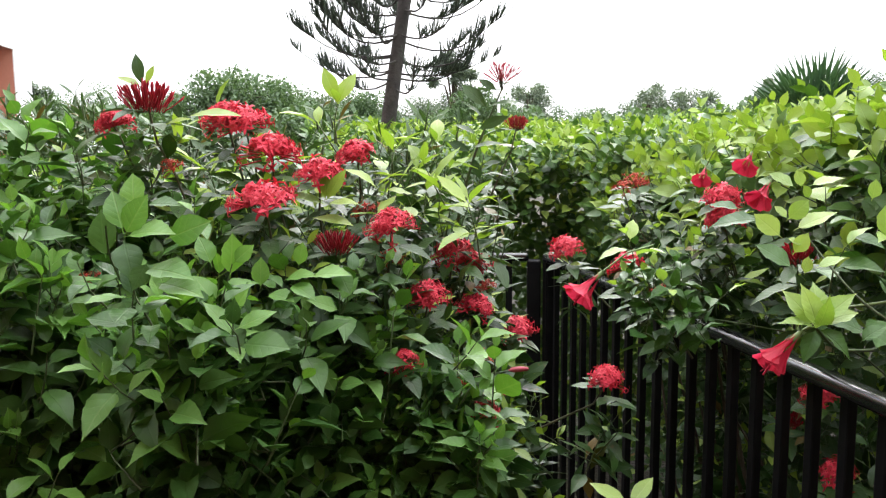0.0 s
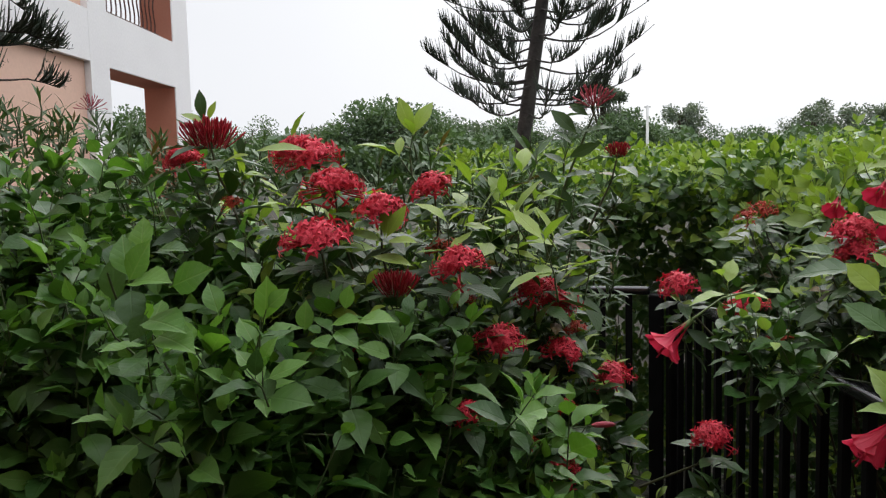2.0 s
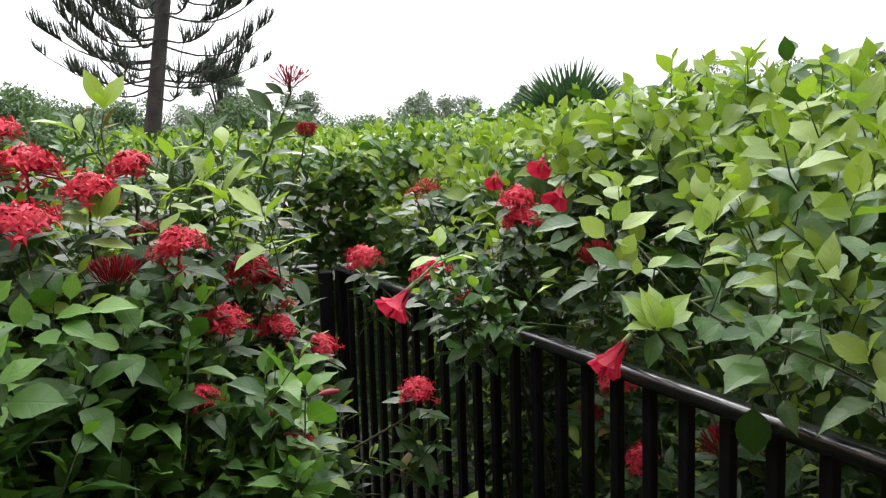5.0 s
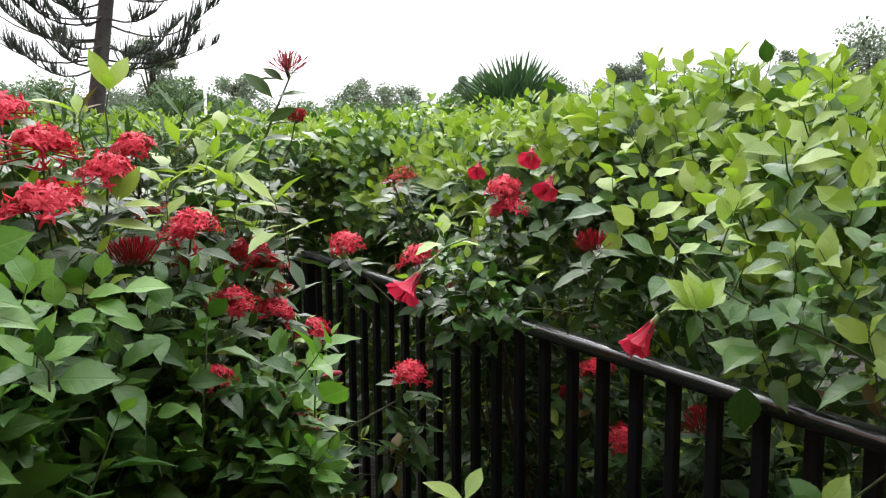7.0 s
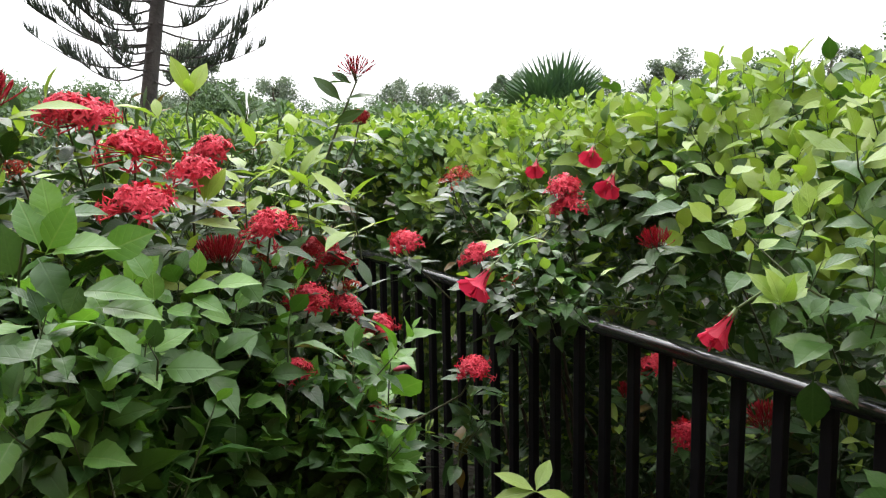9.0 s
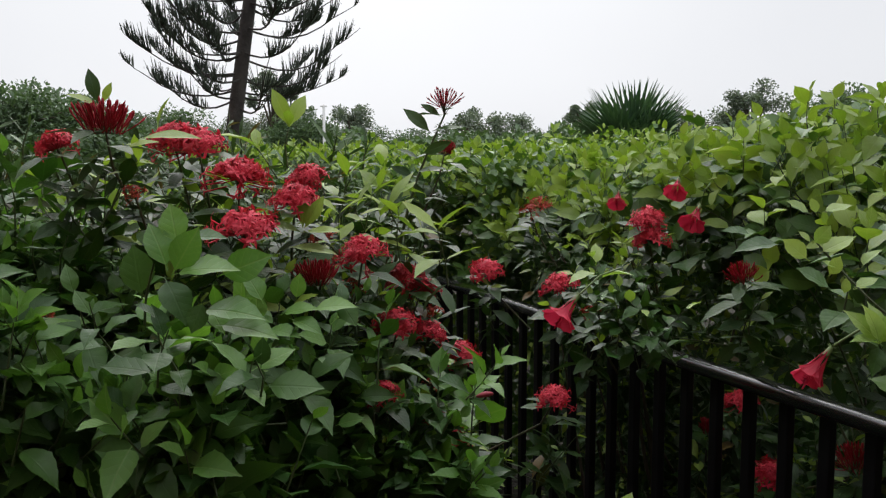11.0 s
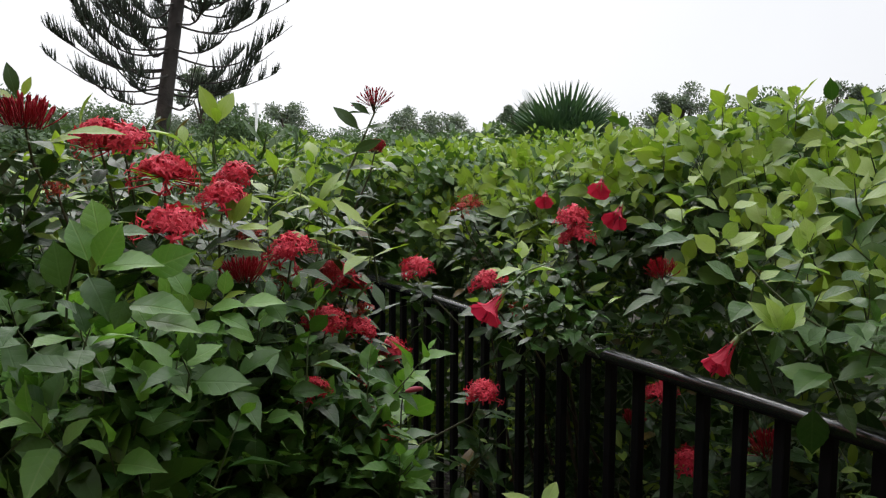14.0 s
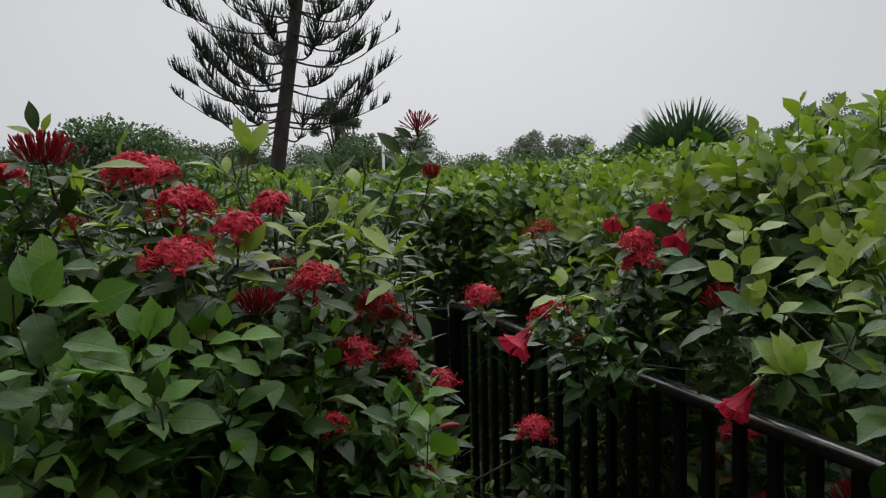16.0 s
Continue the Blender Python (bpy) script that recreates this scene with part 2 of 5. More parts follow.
def bm_box(bm, lo, hi, bevel=0.0, segments=2):
    lo, hi = Vector(lo), Vector(hi)
    r = bmesh.ops.create_cube(bm, size=1.0, matrix=Matrix.Translation((lo + hi) / 2) @ Matrix.Diagonal((*(hi - lo), 1)))
    if bevel:
        edges = {e for v in r["verts"] for e in v.link_edges}
        bmesh.ops.bevel(bm, geom=list(edges), offset=bevel, segments=segments, affect="EDGES", profile=0.5)
    return bm


def unit(v):
    v = np.asarray(v, float)
    return v / max(np.linalg.norm(v), 1e-9)


def tube(points, radii, sides=5):
    """Corners and faces of a tube along points."""
    p = np.asarray(points, float)
    radii = np.broadcast_to(radii, len(p))
    t = np.gradient(p, axis=0)
    verts = []
    ref = np.array([0.31, 0.17, 0.93])
    for k in range(len(p)):
        d = unit(t[k])
        a = unit(np.cross(d, ref if abs(d @ ref) < 0.95 else (1, 0, 0)))
        b = np.cross(d, a)
        ang = np.arange(sides) * 2 * np.pi / sides
        verts.append(p[k] + radii[k] * (np.cos(ang)[:, None] * a + np.sin(ang)[:, None] * b))
    v = np.concatenate(verts)
    q = [[k * sides + s, k * sides + (s + 1) % sides, (k + 1) * sides + (s + 1) % sides, (k + 1) * sides + s] for k in range(len(p) - 1) for s in range(sides)]
    return v, np.array(q, int)


class Bag:
    """Many small shapes gathered into one mesh."""

    def __init__(self):
        self.v, self.q, self.uv, self.i, self.n = [], [], [], [], 0

    def add(self, v, q, uv=None, index=0):
        v, q = np.asarray(v), np.asarray(q)
        self.v.append(v)
        self.q.append(q + self.n)
        self.uv.append(np.full((len(v), 2), 0.5) if uv is None else uv)
        self.i.append(np.broadcast_to(index, len(q)))
        self.n += len(v)

    def arrays(self):
        return np.concatenate(self.v), np.concatenate(self.q), np.concatenate(self.uv), np.concatenate(self.i)

    def mesh(self, name, mats):
        return mesh_np(name, np.concatenate(self.v), np.concatenate(self.q), mats, np.concatenate(self.uv), np.concatenate(self.i))


def blade(width, rows, peak=0.42, tip=1.0, teeth=0.0, fold=0.25, droop=0.18, wave=0.0, petiole=0.12, twist=0.0):
    """A leaf one unit long along +y, facing +z, in two halves folded at the midrib: corners, faces, UV."""
    ys, ws = [0.0, petiole], [0.012, 0.012]
    for k in range(1, rows + 1):
        f = (k / rows) ** 1.22
        s = f ** (math.log(0.5) / math.log(peak))
        w = math.sin(math.pi * min(s, 1.0)) ** (1.1 - 0.35 * math.sin(math.pi * f) + 0.35 * tip * f ** 3) * width / 2
        if teeth and 0.25 < f < 0.97:
            w *= 1 + (teeth if k % 2 else -teeth)
        ys.append(petiole + (1 - petiole) * f)
        ws.append(max(w, 0.004))
    v, uv = [], []
    for y, w in zip(ys, ws):
        f = max(0.0, (y - petiole) / (1 - petiole))
        for side in (-1, 0, 1):
            x = side * w
            z = fold * abs(x) - droop * y * y + wave * abs(side) * w * math.sin(y * 17 + side)
            z += twist * x * y
            v.append((x, y, z))
            uv.append((0.5 + side * 0.5 * w / (width / 2 + 1e-6), f))
    n = len(ys)
    q = [[3 * k + s, 3 * k + s + 1, 3 * k + s + 4, 3 * k + s + 3] for k in range(n - 1) for s in (0, 1)]
    return np.array(v), np.array(q), np.array(uv)


def aim(pos, along, up, size):
    """The pose of a leaf at pos that points along, its face turned as far as it goes to up."""
    y = unit(along)
    z = np.asarray(up, float) - (np.asarray(up, float) @ y) * y
    z = unit(z) if np.linalg.norm(z) > 1e-3 else unit(np.cross(y, (1, 0.1, 0)))
    x = np.cross(y, z)
    m = np.eye(4)
    m[:3, 0], m[:3, 1], m[:3, 2], m[:3, 3] = x * size, y * size, z * size, pos
    return m


class Kind:
    """A species: its leaf blades, old and young, and how they sit on a shoot."""

    def __init__(self, key, old, young, blades, length, spread=(30, 85), opposite=False, gap=0.016, young_share=0.3, stem=0.0022, rise=0.55, lift=0.12):
        self.key, self.mats, self.length, self.spread = key, [old, young], length, spread
        self.opposite, self.gap, self.young_share, self.stem, self.rise, self.lift = opposite, gap, young_share, stem, rise, lift
        self.blades = blades
        self.meshes = [[mesh_np(key, v, q, mat, uv) for v, q, uv in blades] for mat in (old, young)]
        self.shoots = {}

    def ready_shoots(self):
        """Whole leafy shoots along +z, old and fresh, for the mass of a shrub."""
        if not self.shoots:
            for fresh in (False, True):
                self.shoots[fresh] = []
                for n in range(10):
                    maker = Sprigs(self, seed=n + 50 * fresh)
                    maker.shoot((0, 0, 0), (0, 0, 1), 5 + n % 5, 1.0, fresh)
                    bag = Bag()
                    for m, pick, young in maker.leaves:
                        v, q, uv = self.blades[pick]
                        bag.add(v @ m[:3, :3].T + m[:3, 3], q, uv, young)
                    for v, q in maker.twigs:
                        bag.add(v, q, None, 2)
                    self.shoots[fresh].append(bag.arrays())
        return self.shoots


HIBISCUS = Kind("leaf", M_HIB, M_HIB_Y, [
    blade(0.54, 14, 0.43, 0.8, 0.03, 0.30, 0.24, 0.06), blade(0.50, 14, 0.42, 1.0, 0.035, 0.42, 0.42, 0.08),
    blade(0.58, 14, 0.44, 0.7, 0.03, 0.20, 0.10, 0.06, twist=0.25), blade(0.46, 14, 0.42, 1.1, 0.035, 0.50, 0.32, 0.10, twist=-0.25)],
    (0.050, 0.092), (25, 84), False, 0.014, 0.30, 0.0013, 0.6, 0.10)
HIBISCUS_PALE = Kind("leaf", M_HIB, M_HIB_P, HIBISCUS.blades, HIBISCUS.length, HIBISCUS.spread, False, 0.014, 0.24, 0.0013, 0.7, 0.02)
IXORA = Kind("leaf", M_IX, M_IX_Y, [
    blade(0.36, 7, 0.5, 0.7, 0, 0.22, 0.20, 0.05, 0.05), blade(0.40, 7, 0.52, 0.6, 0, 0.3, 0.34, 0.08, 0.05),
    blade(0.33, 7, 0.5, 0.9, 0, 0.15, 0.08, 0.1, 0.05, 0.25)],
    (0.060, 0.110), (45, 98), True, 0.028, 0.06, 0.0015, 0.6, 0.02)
HEDGE = Kind("leaf", M_HG, M_HG_Y, [
    blade(0.60, 8, 0.45, 0.7, 0, 0.28, 0.20, 0.04, 0.12), blade(0.55, 8, 0.44, 0.9, 0, 0.38, 0.32, 0.05, 0.12),
    blade(0.66, 8, 0.46, 0.5, 0, 0.18, 0.10, 0.04, 0.12, 0.2)],
    (0.056, 0.088), (24, 84), False, 0.014, 0.34, 0.0011, 0.6, 0.06)
BANK = Kind("leaf", M_HG, M_HG_Y, [
    blade(0.55, 12, 0.42, 0.9, 0.03, 0.30, 0.24, 0.06), blade(0.50, 12, 0.41, 1.1, 0.03, 0.42, 0.40, 0.08),
    blade(0.60, 12, 0.43, 0.8, 0.03, 0.20, 0.12, 0.06, twist=0.25), blade(0.46, 12, 0.41, 1.2, 0.03, 0.52, 0.30, 0.10, twist=-0.3)],
    (0.066, 0.110), (22, 80), False, 0.019, 0.5, 0.0014, 0.5, 0.08)
NARROW = Kind("leaf", M_OL, M_OL, [
    blade(0.17, 6, 0.5, 0.8, 0, 0.3, 0.10, 0.05, 0.04), blade(0.15, 6, 0.5, 0.9, 0, 0.35, 0.26, 0.05, 0.04)],
    (0.07, 0.115), (22, 75), False, 0.009, 0.0, 0.003, 0.9, 0.1)


class Sprigs:
    """Leaves and twigs of single shoots."""

    def __init__(self, kind, seed=1, base=(0, 0, 0)):
        self.begin(kind, seed, base)

    def begin(self, kind, seed, base):
        self.kind, self.rng, self.base = kind, np.random.default_rng(seed), np.array(base, float)
        self.leaves, self.twigs = [], []

    def twig(self, points, radii, sides=4):
        self.twigs.append(tube(np.asarray(points) - self.base, radii, sides))

    def leaf(self, pos, along, up, size, young=0, pick=None):
        pick = int(self.rng.integers(len(self.kind.blades))) if pick is None else pick
        self.leaves.append((aim(np.asarray(pos) - self.base, along, up, size), pick, young))

    def shoot(self, tip, way, count=7, size=1.0, young=None, sway=0.25, length=None):
        """A leafy shoot that ends at tip and grows along way."""
        r, k = self.rng, self.kind
        way = unit(way)
        young = (r.random() < k.young_share) if young is None else young
        pairs = (count + 1) // 2 if k.opposite else count
        span = length or k.gap * size * pairs * 1.25
        side = unit(np.cross(way, (0.3, 0.9, 0.2)))
        turn = r.uniform(0, 6.28)
        bow = unit(r.normal(size=3)) * span * 0.08
        root = np.asarray(tip) - way * span
        self.twig([root, (root + np.asarray(tip)) / 2 + bow, np.asarray(tip)], [k.stem * size * 1.4, k.stem * size, k.stem * size * 0.6])
        for n in range(pairs):
            f = n / max(pairs - 1, 1)
            at = np.asarray(tip) - way * span * f * 0.96 + bow * 4 * f * (1 - f)
            tilt = radians(k.spread[0] + (k.spread[1] - k.spread[0]) * min(1, f * 1.3) + r.normal() * 9)
            grow = (0.55 + 0.45 * min(1, f * 2.2)) if n or pairs > 3 else 0.8
            for twin in range(2 if k.opposite else 1):
                a = turn + (n * math.pi / 2 + twin * math.pi if k.opposite else n * 2.39996)
                out = math.cos(a) * side + math.sin(a) * np.cross(way, side)
                along = math.cos(tilt) * way + math.sin(tilt) * out
                along = unit(along + np.array([0, 0, k.lift]) + r.normal(size=3) * sway * 0.4)
                up = way * (1 - k.rise * 0.5) + np.array([0, 0, k.rise]) + r.normal(size=3) * sway
                length_now = r.uniform(*k.length) * size * grow
                fresh = 1 if (young and f < 0.75) or (not young and f < 0.15 and r.random() < 0.45) else 0
                self.leaf(at, along, up, length_now, fresh)


class Shrub(Sprigs):
    """A shrub: its shoots are gathered first, then built as one thing with single leaves, the rest of its foliage and its stems."""

    def __init__(self, name, base, label, category, kind, group="", single=300, seed=1):
        self.begin(kind, seed, base)
        self.ob = thing(name, *base, label, category, group)
        self.single = single
        self.mass = Bag()

    def mass_shoot(self, tip, way, size, fresh):
        r = self.rng
        v, q, uv, i = self.kind.ready_shoots()[bool(fresh)][int(r.integers(10))]
        z = unit(way)
        a = r.normal(size=3)
        x = unit(np.cross(a, z))
        y = np.cross(z, x)
        m = np.stack([x, y, z], 1) * size
        self.mass.add(v @ m.T + (np.asarray(tip) - self.base), q, uv, i)

    def fill(self, lumps, count, lo=None, hi=None, depth=0.10, out=0.55, size=(0.85, 1.1), young=None, single=0, gate=None, voids=0.0, core=False):
        """Shoots over the skins of lumps (centre, radii), some of them deeper within. lo, hi: only within these corners."""
        r = self.rng
        young = self.kind.young_share if young is None else young
        c, s = np.array([l[0] for l in lumps], float), np.array([l[1] for l in lumps], float)
        areas = s[:, 0] * s[:, 1] + s[:, 1] * s[:, 2] + s[:, 0] * s[:, 2]
        n = count * 8
        pick = r.choice(len(lumps), n, p=areas / areas.sum())
        u = r.normal(size=(n, 3))
        u /= np.linalg.norm(u, axis=1)[:, None]
        sink = r.random(n) ** 1.5 * depth
        p = c[pick] + u * np.maximum(s[pick] - sink[:, None], 0.02) * (1 + r.normal(size=n) * 0.04)[:, None]
        keep = np.ones(n, bool)
        if core:
            p = c[pick] + (p - c[pick]) * 0.72
        if lo is not None:
            keep &= np.all(p > lo, 1) & np.all(p < hi, 1)
        if gate is not None:
            keep &= gate(p)
        if voids:
            gap = np.array([noise.noise(Vector(x) * 8.5) for x in p.tolist()])
            keep &= (gap > -0.04) | (sink > voids)
        for k in range(0 if core else len(lumps)):
            inner = np.maximum(s[k] - depth * 1.05, 0.03)
            keep &= (np.sum(((p - c[k]) / inner) ** 2, 1) > 0.95) | (pick == k)
        where = np.flatnonzero(keep)[:count]
        for k, n in enumerate(where):
            normal = unit(u[n] / s[pick[n]])
            way = unit(normal * out + np.array([0, 0, 0.9]) + r.normal(size=3) * 0.32)
            fresh = r.random() < young * (1.3 - sink[n] / depth)
            if k < single:
                self.shoot(p[n], way, int(r.integers(5, 9)), r.uniform(*size), fresh)
            else:
                self.mass_shoot(p[n], way, r.uniform(*size), fresh)

    def trunks(self, spots, lumps):
        """Woody stems from the base up into the crown, each a part."""
        for c, s in lumps:
            for _ in range(spots):
                r = self.rng
                foot = np.array([r.normal() * 0.10, 0.12 + r.normal() * 0.08, 0.0])
                top = np.array(c) - self.base + r.normal(size=3) * np.array(s) * 0.2 + np.array([0, 0.25 * s[1], -0.1 * s[2]])
                mid = (foot + top) / 2 + r.normal(size=3) * 0.06
                v, q = tube([foot, mid, top], [0.009, 0.006, 0.002], 5)
                child("stem", mesh_np("stem", v, q, M_WOOD), self.ob)

    def branch(self, points, radii):
        """One arching woody branch, a part."""
        p = np.asarray(points, float) - self.base
        t, fine = np.arange(len(p)), np.linspace(0, len(p) - 1, 6 * len(p))
        line = np.stack([np.interp(fine, t, p[:, k]) for k in range(3)], 1)
        for _ in range(10):
            line[1:-1] = (line[:-2] + 2 * line[1:-1] + line[2:]) / 4
        v, q = tube(line, np.interp(fine, t, radii), 6)
        child("branch", mesh_np("branch", v, q, M_TWIG), self.ob)

    def build(self, near=lambda p: p[1]):
        """Single leaves: those that lie first along the plan by near; the others in one mesh."""
        order = sorted(range(len(self.leaves)), key=lambda n: near(self.leaves[n][0][:3, 3] + self.base))
        for n in order[: self.single]:
            m, pick, young = self.leaves[n]
            child("leaf", self.kind.meshes[young][pick], self.ob, Matrix(m.tolist()))
        for n in order[self.single :]:
            m, pick, young = self.leaves[n]
            v, q, uv = self.kind.blades[pick]
            self.mass.add(v @ m[:3, :3].T + m[:3, 3], q, uv, young)
        for v, q in self.twigs:
            self.mass.add(v, q, None, 2)
        if self.mass.v:
            child("foliage", self.mass.mesh("foliage", [*self.kind.mats, M_TWIG]), self.ob, None, "", "stuff")
        return self.ob

# ---------------------------------------------------------------- flowers


def floret_mesh(opened, mat, seed):
    """One star floret on its thin tube, tube along +z from the origin, about 32 mm long."""
    r = np.random.default_rng(seed)
    bag = Bag()
    bend = r.normal(size=2) * 0.003
    v, q = tube([(0, 0, 0), (bend[0], bend[1], 0.016), (bend[0] * 1.5, bend[1] * 1.5, 0.030)], [0.0009, 0.0010, 0.0012], 4)
    bag.add(v, q, np.c_[np.full(len(v), 0.5), v[:, 2] / 0.06])
    top = np.array([bend[0] * 1.5, bend[1] * 1.5, 0.030])
    if opened:
        a0 = r.uniform(0, 1.6)
        for k in range(4):
            a = a0 + k * math.pi / 2 + r.normal() * 0.12
            lift = r.uniform(-0.15, 0.45)
            d, s = np.array([math.cos(a), math.sin(a), lift]), np.array([-math.sin(a), math.cos(a), r.normal() * 0.25])
            l, w = r.uniform(0.0090, 0.0128), r.uniform(0.0017, 0.0023)
            sag = np.array([0, 0, -0.0025])
            p = [top - s * 0.0011, top + s * 0.0011, top + d * l * 0.42 + s * w, top + d * l * 0.42 - s * w,
                 top + d * l * 0.75 + s * w * 0.7 + sag * 0.4, top + d * l * 0.75 - s * w * 0.7 + sag * 0.4, top + d * l + s * 0.0003 + sag, top + d * l - s * 0.0003 + sag]
            bag.add(np.array(p), np.array([[0, 1, 2, 3], [3, 2, 4, 5], [5, 4, 6, 7]]), np.array([[.3, .1], [.7, .1], [1, .5], [0, .5], [.9, .75], [.1, .75], [.6, 1], [.4, 1]]))
    else:
        v, q = tube([top, top + (0, 0, 0.005), top + (0, 0, 0.011)], [0.0012, 0.0020, 0.0006], 4)
        bag.add(v, q, np.c_[np.full(len(v), 0.5), np.full(len(v), 0.8)])
    return bag.mesh("floret", [mat])


FLORETS = {
    "open": [floret_mesh(True, M_RED, k) for k in range(9)],
    "tube": [floret_mesh(False, M_RED_D, k) for k in range(4)],
    "bud": [floret_mesh(False, M_PINK, k) for k in range(4)],
    "faded": [floret_mesh(True, M_RUST, k) for k in range(4)],
}
HEAD_LABEL = {"open": "broad domed head of open scarlet star florets", "tube": "head of dark red florets still closed",
              "bud": "loose head of pinkish slender buds", "faded": "fading orange-red flower head"}


def flower_head(shrub, pos, radius, state, way=(0, -0.3, 1), count=60, flat=0.50, seed=0):
    """A domed ixora head: a branched stalk and its florets, which point away from the middle of the dome."""
    r = np.random.default_rng(seed + 7)
    way = unit(way)
    side = unit(np.cross(way, (0.2, 0.9, 0.1)))
    other = np.cross(way, side)
    pos = np.asarray(pos, float) - shrub.base
    cone = 0.50 if state == "bud" else 0.78
    focus = pos - way * radius * (0.6 if state == "bud" else 0.35 if state == "tube" else 0.25)
    stalk = Bag()
    v, q = tube([focus + unit(np.array([0, 0.1, 0.45]) - focus) * 0.20, focus - way * 0.03 + unit(np.array([0, 0.1, 0.45]) - focus) * 0.04, focus], [0.0030, 0.0024, 0.0018], 5)
    stalk.add(v, q)
    head_mesh_at = []
    clusters = 9
    lobes = []
    for k in range(clusters):
        polar = math.acos(1 - (k + 0.5) / clusters * cone)
        a = k * 2.39996 + r.normal() * 0.3
        lobes.append((math.cos(polar) * way + math.sin(polar) * (math.cos(a) * side + math.sin(a) * other), r.uniform(0.84, 1.14)))
    for k in range(count):
        f = (k + 0.5) / count
        a = k * 2.39996 + r.normal() * 0.25
        heart, far = lobes[k % clusters]
        d = unit(heart + r.normal(size=3) * 0.24)
        c = max(d @ way, 0.0)
        reach = radius / math.sqrt((c / flat) ** 2 + 1 - c * c) * far * r.uniform(0.86, 1.08)
        if state in ("tube", "bud"):
            reach = radius * (1.25 if state == "bud" else 1.05) * r.uniform(0.85, 1.1)
        long = 0.030 if state in ("open", "faded") else 0.041
        scale = min(1.2, max(0.6, radius / 0.046)) * r.uniform(0.85, 1.12)
        base = focus + d * max(reach - long * scale, 0.002)
        if state == "tube":
            out = math.sqrt(f) * radius * 0.50
            o = math.cos(a) * side + math.sin(a) * other
            base, d = focus + o * out - way * radius * 0.25 * f, unit(way + o * 0.62 * math.sqrt(f))
            scale = radius / 0.050 * r.uniform(0.85, 1.1)
        head_mesh_at.append((base, unit(d + r.normal(size=3) * (0.20 if state == "open" else 0.12)), scale))
        if k % 3 == 0:
            v, q = tube([focus - way * 0.012, base], [0.0011, 0.0008], 3)
            stalk.add(v, q)
    if state == "bud":
        stalk.v[0] = stalk.v[0] * 0 + focus
    head = child("flower_head", stalk.mesh("flower_head", [M_STEM]), shrub.ob, None, HEAD_LABEL[state])
    for base, z, scale in head_mesh_at:
        x = unit(np.cross(z, r.normal(size=3)))
        y = np.cross(z, x)
        m = np.eye(4)
        m[:3, 0], m[:3, 1], m[:3, 2], m[:3, 3] = x * scale, y * scale, z * scale, base
        child("floret", FLORETS[state][int(r.integers(len(FLORETS[state])))], head, Matrix(m.tolist()))
    # the leaves on which a head sits, and the shoots round its stalk
    for k in range(3 if state != "bud" else 0):
        o = unit(r.normal(size=3) * (1, 1, 0.2))
        shrub.mass_shoot(focus + shrub.base - way * r.uniform(0.05, 0.09) + o * r.uniform(0.02, 0.06), way + o * 0.7, r.uniform(0.7, 0.95), False)
    spin = r.uniform(0, 6.28)
    for k in range(6 if state != "bud" else 2):
        a = spin + k * 1.05
        o = math.cos(a) * side + math.sin(a) * other
        shrub.leaf(focus + shrub.base - way * (0.012 + 0.022 * (k // 2)), o + way * 0.12, way + np.array([0, 0, 0.3]), r.uniform(0.065, 0.095), 0)
    return head


def petal_mesh(seed, flare):
    """One petal of a hanging trumpet, its root at the origin and its length, one unit, along +z."""
    r = np.random.default_rng(seed)
    rows, cols = 9, 6
    v, uv = [], []
    for k in range(rows + 1):
        f = k / rows
        wide = 0.10 + 0.72 * f ** 1.25
        out = 0.06 + 0.23 * f ** 1.35 + flare * max(0, f - 0.72) ** 1.5
        for c in range(cols + 1):
            g = c / cols * 2 - 1
            a = g * wide * 1.05
            frill = 0.022 * f ** 2 * math.sin(g * 7 + seed) + 0.012 * math.sin(g * 15) * f
            rad = out + frill - 0.02 * math.cos(g * 9) * f
            z = f * (1 - 0.10 * g * g * f) + r.normal() * 0.004
            v.append((rad * math.cos(a), rad * math.sin(a), z))
            uv.append((c / cols, f))
    q = [[k * (cols + 1) + c, k * (cols + 1) + c + 1, (k + 1) * (cols + 1) + c + 1, (k + 1) * (cols + 1) + c] for k in range(rows) for c in range(cols)]
    return mesh_np("petal", v, q, M_HIBR, uv)


PETALS = [petal_mesh(k, 0.4) for k in range(3)] + [petal_mesh(k + 5, 1.5) for k in range(3)]


